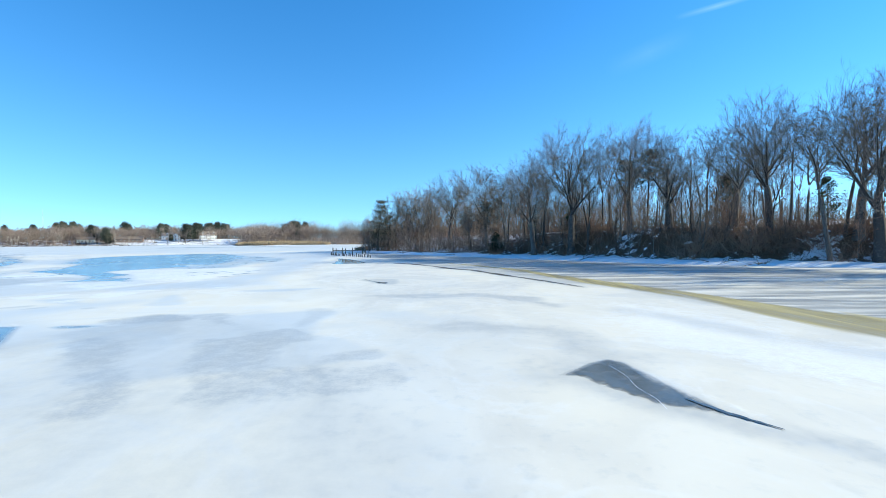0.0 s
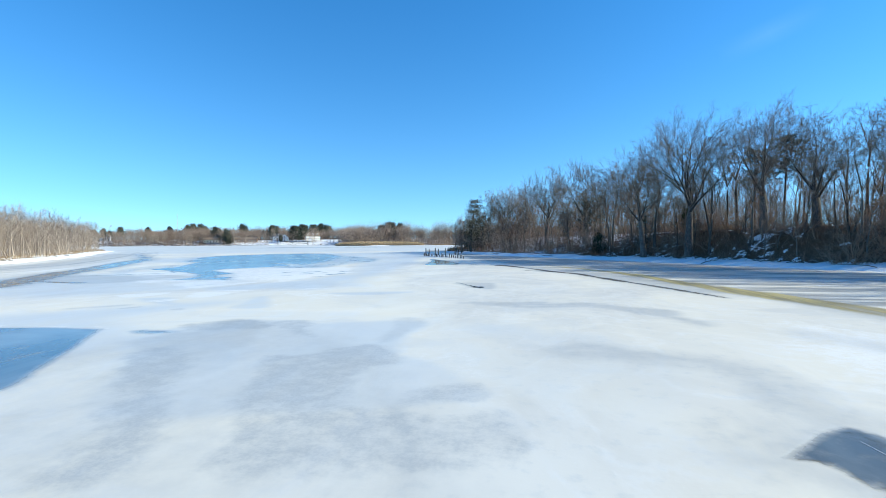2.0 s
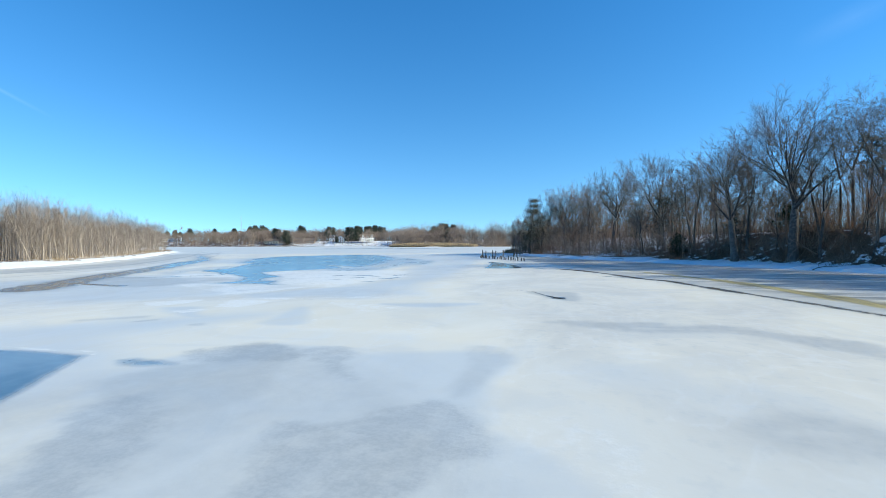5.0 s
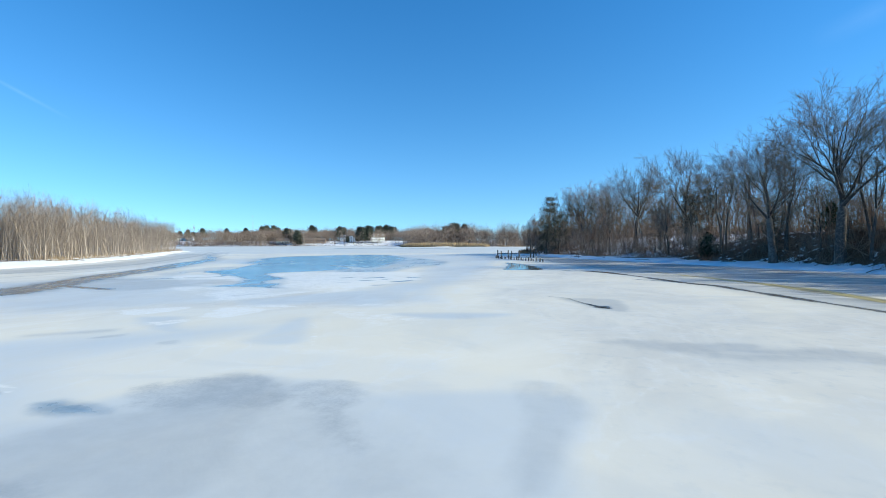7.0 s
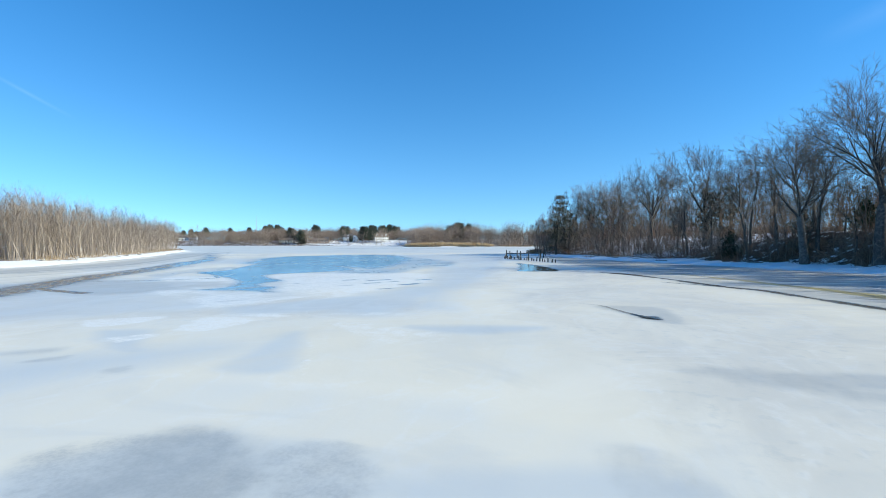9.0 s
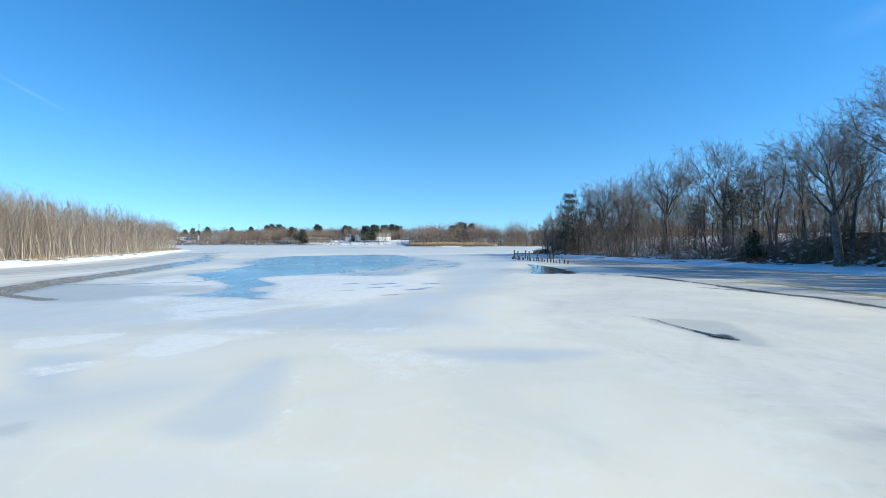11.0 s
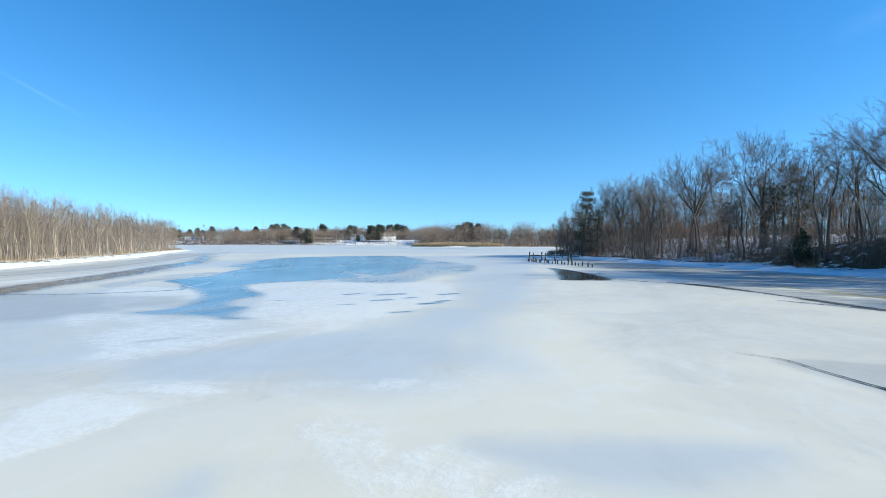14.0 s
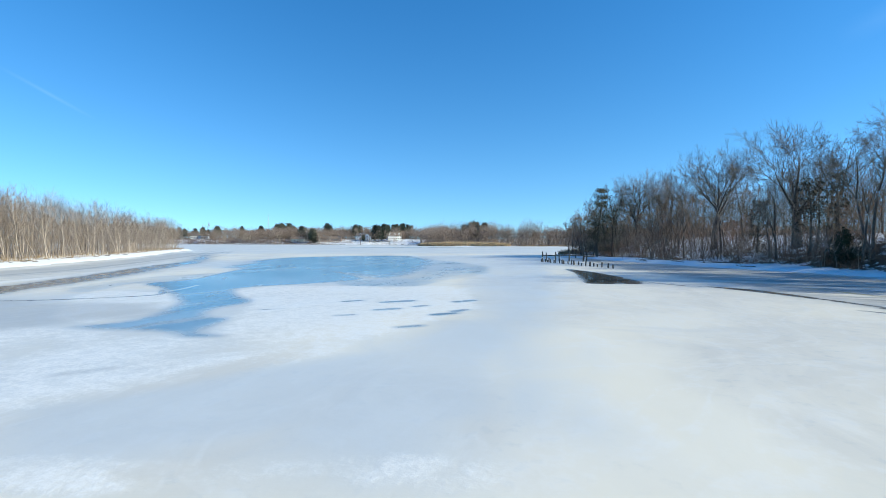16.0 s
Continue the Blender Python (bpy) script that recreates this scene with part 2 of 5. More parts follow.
    bands = m.noise(0.75, 6, 0.62, m.at((0.10, 1.0, 1.0), turn=-0.18), 0.4)
    c = m.mix(m.math("MULTIPLY", shelf, m.ramp(bands, 0.38, 0.58, 0.0, 0.85)), c, (0.17, 0.18, 0.185))
    c = m.mix(m.math("MULTIPLY", shelf, m.ramp(bands, 0.56, 0.66, 0.0, 0.8)), c, (0.80, 0.80, 0.78))
    streaks = m.noise(1.1, 6, 0.62, m.at((1.0, 0.09, 1.0), turn=0.25), 0.3)
    silt = mask("silt", 0.6, m.math("ADD", m.math("MULTIPLY", edge, 0.6), m.math("MULTIPLY", m.math("SUBTRACT", streaks, 0.5), 3.0)))
    c = m.mix(m.math("MULTIPLY", silt, m.ramp(streaks, 0.25, 0.55, 0.55, 0.95)), c, m.mix(m.ramp(streaks, 0.36, 0.64), (0.19, 0.15, 0.045), (0.46, 0.385, 0.17)))
    blue = mask("blue", 0.9, m.math("ADD", m.math("MULTIPLY", edge, 0.7), m.math("ADD", m.math("MULTIPLY", nib, 0.6), m.math("MULTIPLY", m.math("SUBTRACT", m.noise(0.06, 4, 0.55, m.at((1.0, 0.4, 1.0), turn=0.7), 1.0), 0.5), 3.0))))
    veil = m.ramp(m.noise(0.10, 5, 0.55, m.at((1.0, 0.5, 1.0), turn=0.6), 1.8), 0.34, 0.66)
    wisp = m.ramp(m.noise(0.22, 6, 0.6, m.at((1.0, 0.55, 1.0), turn=0.5), 2.4), 0.56, 0.74)
    blue_c = m.mix(veil, (0.06, 0.11, 0.155), (0.25, 0.31, 0.35))
    blue_c = m.mix(m.math("MULTIPLY", wisp, 0.6), blue_c, (0.40, 0.49, 0.56))
    c = m.mix(m.math("MULTIPLY", blue, 0.95), c, blue_c)
    clear = mask("clear", 0.62, m.math("ADD", m.math("MULTIPLY", edge, 1.2), m.math("MULTIPLY", nib, 0.7)))
    # fine bands that run along the far bank
    bank = m.attr("bank")
    line = m.n.new("ShaderNodeCombineXYZ")
    m.put(line, "X", m.math("ADD", bank, m.math("MULTIPLY", drift, 0.9)))
    m.put(line, "Y", m.math("MULTIPLY", cloud, 2.0))
    strips = m.noise(0.55, 6, 0.6, line.outputs[0])
    zone = m.math("MULTIPLY", m.ramp(bank, -24.0, -12.0), m.ramp(bank, -1.5, -3.5))
    c = m.mix(m.math("MULTIPLY", zone, m.ramp(strips, 0.52, 0.68, 0.0, 0.6)), c, (0.27, 0.28, 0.28))
    c = m.mix(m.math("MULTIPLY", zone, m.ramp(strips, 0.46, 0.34, 0.0, 0.7)), c, (0.78, 0.77, 0.74))
    clear_c = m.mix(m.ramp(drift, 0.4, 0.7), (0.045, 0.05, 0.048), (0.12, 0.13, 0.125))
    c = m.mix(m.math("MULTIPLY", clear, 0.94), c, clear_c)
    crack = m.ramp(m.attr("crack"), -0.6, 0.6)
    c = m.mix(m.math("MULTIPLY", crack, 0.85), c, (0.82, 0.83, 0.83))
    m.color(c)
    wet = m.math("MAXIMUM", m.math("MULTIPLY", blue, m.ramp(wisp, 0.0, 1.0, 1.0, 0.5)), clear)
    r = m.ramp(drift, 0.3, 0.7, 0.55, 0.40)
    m.rough(m.mix(wet, r, m.ramp(wisp, 0.0, 0.6, m.math("ADD", 0.04, m.math("MULTIPLY", blue, 0.14)), 0.3)))
    relief = m.math("ADD", m.math("MULTIPLY", grit, 0.25), m.math("ADD", m.math("MULTIPLY", fine, 0.02), m.math("MULTIPLY", drift, 1.2)))
    relief = m.math("ADD", m.math("MULTIPLY", relief, m.math("SUBTRACT", 1.0, m.math("MULTIPLY", wet, 0.95))), m.math("MULTIPLY", m.math("SUBTRACT", 1.0, wet), 0.6))
    relief = m.math("ADD", relief, m.math("MULTIPLY", white, m.math("MULTIPLY", flake, 0.7)))
    m.bump(relief, 0.25, 0.06)
    return m.m


ICE = ice_material()


# ---- mesh helpers ----
def mesh_of(name, verts, faces, material, smooth=False):
    me = bpy.data.meshes.new(name)
    me.from_pydata(verts, [], faces)
    me.materials.append(material)
    if smooth:
        me.polygons.foreach_set("use_smooth", [True] * len(me.polygons))
    me.update()
    return me


def piece(name, me, parent, label="", m=None):
    """One mesh object under a thing or a part."""
    ob = new(name, me)
    ob.parent = parent
    if m is not None:
        ob.matrix_basis = m
    return tagged(ob, label)


def thing(name, label, category, m=None, group="", kind=""):
    ob = new(name)
    if m is not None:
        ob.matrix_basis = m
    return tagged(ob, label, category, group, kind)


class Tubes:
    """Tapered tubes gathered into one mesh."""

    def __init__(self):
        self.v, self.f = [], []

    def add(self, pts, radii, sides=5):
        axis = (pts[-1] - pts[0]).normalized()
        side = axis.orthogonal().normalized()
        other = axis.cross(side)
        ring = [(math.cos(2 * math.pi * k / sides), math.sin(2 * math.pi * k / sides)) for k in range(sides)]
        base = len(self.v)
        n = len(pts)
        for i, (p, r) in enumerate(zip(pts, radii)):
            if i == n - 1:
                self.v.append(tuple(p))
                break
            for c, s in ring:
                self.v.append(tuple(p + (side * c + other * s) * r))
        for i in range(n - 2):
            a = base + i * sides
            for k in range(sides):
                q = (k + 1) % sides
                self.f.append((a + k, a + q, a + sides + q, a + sides + k))
        a = base + (n - 2) * sides
        tip = len(self.v) - 1
        for k in range(sides):
            self.f.append((a + k, a + (k + 1) % sides, tip))


def rand_dir(rng, up=0.0):
    v = Vector((rng.gauss(0, 1), rng.gauss(0, 1), rng.gauss(0, 1) + up))
    return v.normalized()


def limb(rng, p, d, length, r, n, wob, lift):
    """A wandering line from p; returns points, radii and directions."""
    pts, rad, dirs = [p.copy()], [r], [d.copy()]
    for i in range(n):
        d = (d + rand_dir(rng) * wob + Vector((0, 0, lift))).normalized()
        p = p + d * (length / n)
        pts.append(p)
        rad.append(r * (1 - 0.8 * (i + 1) / n))
        dirs.append(d)
    return pts, rad, dirs


def bare_tree(seed, h, girth, spread, fork, counts, twig=0.016, lean=0.05, lift=0.10, limb_angle=0.9, dome=None):
    """Trunk and crown of a leafless tree: counts gives limbs, branches, branchlets and twigs."""
    rng = random.Random(seed)
    trunk, crown = Tubes(), Tubes()
    d0 = (Vector((0, 0, 1)) + Vector((rng.gauss(0, 1), rng.gauss(0, 1), 0)) * lean).normalized()
    pts, rad, dirs = limb(rng, Vector((0, 0, -0.3)), d0, h * (0.76 if dome else 0.9), girth, 9, 0.12, 0.05)
    rad = [girth * (1 - 0.86 * (i / 9) ** 0.8) for i in range(10)]
    rad[0] *= 1.35
    trunk.add(pts, rad, 6)

    swell = [1.0]

    def fit(p, d, ln):
        """Keep a branch inside the rounded outline of the crown."""
        if not dome:
            return ln
        mid, wide, tall = dome[0] * h, dome[1] * h * swell[0], dome[2] * h * swell[0]
        o = Vector((p.x / wide, p.y / wide, (p.z - mid) / tall))
        e = Vector((d.x / wide, d.y / wide, d.z / tall))
        k, m, n = e.dot(e), o.dot(e), o.dot(o) - 1
        if n > 0 or m * m - k * n < 0:
            return ln * 0.4
        return min(ln, (-m + math.sqrt(m * m - k * n)) / k * rng.uniform(0.82, 1.06) + 0.05)

    def along(line, f):
        x = f * (len(line) - 1)
        i = min(int(x), len(line) - 2)
        return line[i].lerp(line[i + 1], x - i), i

    for a in range(counts[0]):
        f = fork + (0.97 - fork) * (a + rng.random() * 0.8) / counts[0]
        p, i = along(pts, f)
        turn = a * 2.4 + rng.uniform(-0.5, 0.5)
        swell[0] = rng.uniform(0.84, 1.08)
        out = Vector((math.cos(turn), math.sin(turn), 0))
        ang = limb_angle * rng.uniform(0.7, 1.15) * (1.15 - 0.55 * f)
        d = (dirs[i] * math.cos(ang) + out * math.sin(ang)).normalized()
        shape = math.sin(math.pi * min(1.0, 0.25 + 0.72 * (1 - (f - fork) / (1 - fork)) ** 0.8)) ** 0.5
        ln = spread * h * (0.35 + 0.65 * shape) * rng.uniform(0.75, 1.15)
        ln = fit(p, (d + Vector((0, 0, 0.3))).normalized(), ln * 1.15) if dome else min(ln, (h * 1.04 - p.z) / max(0.35, d.z + 0.25))
        r1 = min(rad[i] * 0.7, 0.012 * ln + girth * 0.24)
        l1, q1, e1 = limb(rng, p, d, ln, r1, 6, 0.13, lift)
        trunk.add(l1, q1, 4)
        for b in range(counts[1]):
            g = 0.22 + 0.78 * (b + rng.random()) / counts[1]
            p2, j = along(l1, g)
            d2 = (e1[j] + rand_dir(rng, 0.25) * 0.72).normalized()
            n2 = fit(p2, d2, ln * (0.62 - (0.2 if dome else 0.32) * g) * rng.uniform(0.7, 1.2))
            r2 = max(twig * 1.6, q1[j] * 0.55)
            l2, q2, e2 = limb(rng, p2, d2, n2, r2, 3, 0.13, lift * 0.8)
            crown.add(l2, q2, 3)
            for c in range(counts[2]):
                g3 = 0.2 + 0.8 * (c + rng.random()) / counts[2]
                p3, k = along(l2, g3)
                d3 = (e2[k] + rand_dir(rng, 0.2) * 0.72).normalized()
                n3 = fit(p3, d3, max(n2 * (0.68 - 0.25 * g3), 0.05 * h if dome else 0) * rng.uniform(0.7, 1.3))
                l3, q3, e3 = limb(rng, p3, d3, n3, max(twig * 1.1, q2[k] * 0.5), 1, 0.2, lift * 0.6)
                crown.add(l3, q3, 3)
                for t in range(counts[3]):
                    p4, u = along(l3, 0.15 + 0.85 * (t + rng.random()) / counts[3])
                    d4 = (e3[u] + rand_dir(rng, 0.15) * 0.75).normalized()
                    crown.add([p4, p4 + d4 * fit(p4, d4, max(n3, 0.03 * h if dome else 0) * rng.uniform(0.5, 1.0))], [twig * 0.75, 0], 3)
    tops = sorted(p[2] for p in crown.v)
    top = max(tops[int(len(tops) * 0.992)], max(p[2] for p in trunk.v))
    for tubes in (trunk, crown):
        tubes.v = [(x * h / top, y * h / top, z * h / top) for x, y, z in tubes.v]
    return trunk, crown


def vase_tree(seed, h, girth, fork, leaders, open_, counts, twig, dome, lean=0.04, wob=0.13):
    """Trunk and crown of a leafless tree whose trunk parts into several rising leaders, each with limbs, branches, branchlets and twigs."""
    rng = random.Random(seed)
    trunk, crown = Tubes(), Tubes()
    swell = [1.0]

    def fit(p, d, ln):
        """Keep a branch inside the rounded outline of the crown."""
        mid, wide, tall = dome[0] * h, dome[1] * h * swell[0], dome[2] * h * swell[0]
        o = Vector((p.x / wide, p.y / wide, (p.z - mid) / tall))
        e = Vector((d.x / wide, d.y / wide, d.z / tall))
        k, m, n = e.dot(e), o.dot(e), o.dot(o) - 1
        if n > 0 or m * m - k * n < 0:
            return ln * 0.3
        return min(ln, (-m + math.sqrt(m * m - k * n)) / k * rng.uniform(0.85, 1.08) + 0.05)

    def along(line, f):
        x = f * (len(line) - 1)
        i = min(int(x), len(line) - 2)
        return line[i].lerp(line[i + 1], x - i), i

    def off(d, angle):
        """A direction at an angle to d, turned any way round it."""
        side = d.cross(rand_dir(rng)).normalized()
        return (d * math.cos(angle) + side * math.sin(angle)).normalized()

    d0 = (Vector((0, 0, 1)) + Vector((rng.gauss(0, 1), rng.gauss(0, 1), 0)) * lean).normalized()
    bole, _, ways = limb(rng, Vector((0, 0, -0.3)), d0, h * fork + 0.3, girth, 5, 0.06, 0.04)
    stem = [girth * k for k in (1.3, 0.98, 0.88, 0.82, 0.78, 0.5)]
    trunk.add(bole, stem, 7)
    start = rng.uniform(0, 6.28)
    for a in range(leaders):
        p, i = along(bole, 1.0 if a < 2 else rng.uniform(0.72, 1.0))
        turn = start + a * 6.283 / leaders + rng.uniform(-0.4, 0.4)
        ang = open_ * (rng.uniform(0.15, 0.4) if a == 0 else rng.uniform(0.7, 1.15))
        out = Vector((math.cos(turn), math.sin(turn), 0))
        d = (ways[i] * math.cos(ang) + out * math.sin(ang)).normalized()
        swell[0] = rng.uniform(0.9, 1.06)
        ln = fit(p, (d + Vector((0, 0, 0.15))).normalized(), h) * 0.88
        r0 = girth * (0.70 if a == 0 else 0.52) / max(1.0, leaders / 3) ** 0.5
        l0, q0, e0 = limb(rng, p, d, ln, r0, 9, wob, 0.015)
        q0 = [max(twig * 1.3, r0 * (1 - k / 9) ** 1.15) for k in range(10)]
        trunk.add(l0, q0, 5)
        for b in range(counts[0]):
            g = 0.10 + 0.88 * (b + rng.random()) / counts[0]
            p1, j = along(l0, g)
            d1 = off(e0[j], rng.uniform(0.5, 0.95))
            d1 = (d1 + Vector((0, 0, 0.06))).normalized()
            n1 = fit(p1, d1, (0.34 - 0.14 * g) * h * rng.uniform(0.6, 1.2))
            r1 = max(twig * 1.8, min(q0[j] * 0.55, 0.011 * n1 + 0.015))
            l1, q1, e1 = limb(rng, p1, d1, n1, r1, 5, 0.17, 0.035)
            trunk.add(l1, q1, 4)
            for c in range(counts[1]):
                g2 = 0.15 + 0.85 * (c + rng.random()) / counts[1]
                p2, k = along(l1, g2)
                d2 = off(e1[k], rng.uniform(0.45, 0.9))
                n2 = fit(p2, d2, max(0.075 * h, n1 * (0.62 - 0.25 * g2)) * rng.uniform(0.6, 1.2))
                l2, q2, e2 = limb(rng, p2, d2, n2, max(twig * 1.3, q1[k] * 0.55), 3, 0.18, 0.05)
                crown.add(l2, q2, 3)
                for m in range(counts[2]):
                    p3, u = along(l2, 0.2 + 0.8 * (m + rng.random()) / counts[2])
                    d3 = off(e2[u], rng.uniform(0.4, 0.9))
                    n3 = fit(p3, d3, max(0.045 * h, n2 * 0.5) * rng.uniform(0.6, 1.2))
                    l3, q3, e3 = limb(rng, p3, d3, n3, twig, 1, 0.1, 0.05)
                    crown.add(l3, q3, 3)
                    for t in range(counts[3]):
                        p4, w = along(l3, 0.2 + 0.8 * (t + rng.random()) / counts[3])
                        d4 = off(e3[w], rng.uniform(0.35, 0.9))
                        crown.add([p4, p4 + d4 * fit(p4, d4, 0.03 * h * rng.uniform(0.6, 1.3))], [twig * 0.8, 0], 3)
    tops = sorted(p[2] for p in crown.v)
    top = max(tops[int(len(tops) * 0.997)], max(p[2] for p in trunk.v))
    for tubes in (trunk, crown):
        tubes.v = [(x * h / top, y * h / top, z * h / top) for x, y, z in tubes.v]
    return trunk, crown


def tree_thing(name, label, category, tubes, bark, twigs, group=""):
    t = thing(name, label, category, group=group)
    piece("trunk", mesh_of("trunk", tubes[0].v, tubes[0].f, bark, True), t)
    piece("crown", mesh_of("crown", tubes[1].v, tubes[1].f, twigs), t, "dense bare twigs")
    return t


def shrub(seed, h, stems, kids, twig=0.014, spread=0.7):
    """A tangle of thin leafless stems."""
    rng = random.Random(seed)
    wood = Tubes()
    for s in range(stems):
        a = rng.uniform(0, 6.283)
        p = Vector((math.cos(a), math.sin(a), 0)) * rng.uniform(0, 0.25 * h) + Vector((0, 0, -0.15))
        d = (Vector((math.cos(a) * spread, math.sin(a) * spread, 1.0)) + rand_dir(rng) * 0.5).normalized()
        ln = h * rng.uniform(0.6, 1.15)
        l1, q1, e1 = limb(rng, p, d, ln, twig * 2.2, 4, 0.25, -0.03)
        wood.add(l1, q1, 3)
        for k in range(kids):
            i = rng.randrange(1, 5)
            p2 = l1[i].lerp(l1[i - 1], rng.random())
            d2 = (e1[i] + rand_dir(rng, 0.1) * 1.0).normalized()
            l2, q2, e2 = limb(rng, p2, d2, ln * rng.uniform(0.2, 0.45), twig, 2, 0.3, 0.0)
            wood.add(l2, q2, 3)
            for _ in range(2):
                p3 = l2[1].lerp(l2[2], rng.random())
                wood.add([p3, p3 + (e2[1] + rand_dir(rng)).normalized() * ln * rng.uniform(0.08, 0.2)], [twig * 0.7, 0], 3)
    return wood


def tufts(rng, centre, axis, count, size, v, f):
    """Small crossed needle sprays scattered round a point."""
    for _ in range(count):
        p = centre + Vector((rng.gauss(0, 1) * axis[0], rng.gauss(0, 1) * axis[0], rng.gauss(0, 1) * axis[1]))
        a, b = rand_dir(rng) * size * rng.uniform(0.6, 1.3), rand_dir(rng) * size * rng.uniform(0.35, 0.7)
        i = len(v)
        v.extend([tuple(p - a * 0.5 - b * 0.5), tuple(p + a * 0.5), tuple(p - a * 0.35 + b * 0.5)])
        f.append((i, i + 1, i + 2))


def evergreen(seed, h, girth, start, width, whorls, per, leaves, size, conic=1.0, gaps=0.0):
    """Trunk with branches, and needle sprays along them."""
    rng = random.Random(seed)
    wood = Tubes()
    pts, rad, dirs = limb(rng, Vector((0, 0, -0.3)), Vector((0, 0, 1)), h * 0.98, girth, 8, 0.05, 0.1)
    wood.add(pts, rad, 7)
    v, f = [], []
    for w in range(whorls):
        u = (w + rng.random() * 0.7) / whorls
        z = start + (1 - start) * u
        x = z * 8
        i = min(int(x), 7)
        p = pts[i].lerp(pts[i + 1], x - i)
        reach = width * ((1 - u) ** conic * 0.9 + 0.12) * rng.uniform(0.7, 1.25)
        for b in range(per):
            if rng.random() < gaps:
                continue
            a = rng.uniform(0, 6.283)
            d = Vector((math.cos(a), math.sin(a), rng.uniform(0.0, 0.5)))
            l, q, e = limb(rng, p, d.normalized(), reach, girth * 0.22, 3, 0.15, 0.05)
            wood.add(l, q, 3)
            for k in range(1, 4):
                tufts(rng, l[k], (reach * 0.16 + size * 0.4, size * 0.7), leaves, size, v, f)
    return wood, v, f


def evergreen_thing(name, label, category, made, leaf, group=""):
    t = thing(name, label, category, group=group)
    piece("trunk", mesh_of("trunk", made[0].v, made[0].f, BARK, True), t)
    piece("crown", mesh_of("crown", made[1], made[2], leaf), t, "dark green foliage")
    return t


def box(v, f, x0, x1, y0, y1, z0, z1):
    i = len(v)
    v.extend([(x0, y0, z0), (x1, y0, z0), (x1, y1, z0), (x0, y1, z0), (x0, y0, z1), (x1, y0, z1), (x1, y1, z1), (x0, y1, z1)])
    f.extend([(i, i + 3, i + 2, i + 1), (i + 4, i + 5, i + 6, i + 7), (i, i + 1, i + 5, i + 4), (i + 1, i + 2, i + 6, i + 5), (i + 2, i + 3, i + 7, i + 6), (i + 3, i, i + 4, i + 7)])


def box_mesh(name, material, *boxes):
    v, f = [], []
    for b in boxes:
        box(v, f, *b)
    return mesh_of(name, v, f, material)


# ---- the shape of the land ----
def smooth_line(pts, closed=False, steps=6):
    """Catmull-Rom through a few points."""
    p = np.array(pts, float)
    n = len(p)
    out = []
    for i in range(n if closed else n - 1):
        if closed:
            a, b, c, d = p[i - 1], p[i], p[(i + 1) % n], p[(i + 2) % n]
        else:
            a, b, c, d = p[max(i - 1, 0)], p[i], p[i + 1], p[min(i + 2, n - 1)]
        for k in range(steps):
            t = k / steps
            out.append(0.5 * (2 * b + (c - a) * t + (2 * a - 5 * b + 4 * c - d) * t * t + (3 * b - a - 3 * c + d) * t**3))
    if not closed:
        out.append(p[-1])
    return np.array(out)


def distance(q, line, closed=False):
    """Distance of points q (n, 2) from a polyline."""
    best = np.full(len(q), 1e9)
    ends = np.roll(line, -1, axis=0) if closed else line[1:]
    for a, b in zip(line if closed else line[:-1], ends):
        d = b - a
        t = np.clip(((q - a) @ d) / max(d @ d, 1e-9), 0, 1)
        best = np.minimum(best, np.hypot(*(q - a - t[:, None] * d).T))
    return best


def inside(q, poly):
    r = np.zeros(len(q), bool)
    for a, b in zip(poly, np.roll(poly, -1, axis=0)):
        if a[1] == b[1]:
            continue
        hit = ((a[1] > q[:, 1]) != (b[1] > q[:, 1])) & (q[:, 0] < (b[0] - a[0]) * (q[:, 1] - a[1]) / (b[1] - a[1]) + a[0])
        r ^= hit
    return r


def signed(q, poly):
    """Positive inside."""
    d = distance(q, poly, True)
    return np.where(inside(q, poly), d, -d)


# shorelines, each followed by corners far outside the view
RIGHT_SHORE = [(64, 14), (50, 36), (40.5, 45.5), (34.5, 49.5), (27.0, 54.5), (18.2, 65.5), (11, 74.5), (1.4, 87.2), (-9, 101), (-15.5, 113), (-22, 124), (-27, 136), (-24, 146), (-8, 160), (30, 190), (110, 230)]
LEFT_SHORE = [(-60, -60), (-66, 10), (-74, 47), (-80, 58), (-87, 67.5), (-97, 81), (-111, 98), (-127, 115), (-141.5, 132), (-152, 145), (-164, 143), (-215, 112)]
FAR_SHORE = [(-900, 330), (-560, 372), (-478, 403), (-400, 440), (-310, 470), (-225, 495), (-190, 430), (-160, 352), (-110, 358), (-68, 366), (20, 380), (140, 400)]
RIGHT_LAND = np.vstack([smooth_line(RIGHT_SHORE), [(2600, 260), (2600, -900), (120, -900)]])
LEFT_LAND = np.vstack([smooth_line(LEFT_SHORE), [(-2600, 120), (-2600, -900), (-60, -900)]])
FAR_LAND = np.vstack([smooth_line(FAR_SHORE), [(2600, 420), (2600, 3200), (-2600, 3200), (-2600, 330)]])


def step(x, a, b):
    t = np.clip((x - a) / (b - a), 0, 1)
    return t * t * (3 - 2 * t)


def wave(q, s, k):
    """Cheap smooth unevenness."""
    x, y = q[:, 0] / s, q[:, 1] / s
    return (np.sin(x * 1.3 + 2.1 * k + np.sin(y * 0.9 + k)) + np.sin(y * 1.7 - k + 1.3 * np.sin(x * 0.7 - k)) + np.sin((x + y) * 0.8 + 3 * k)) / 3


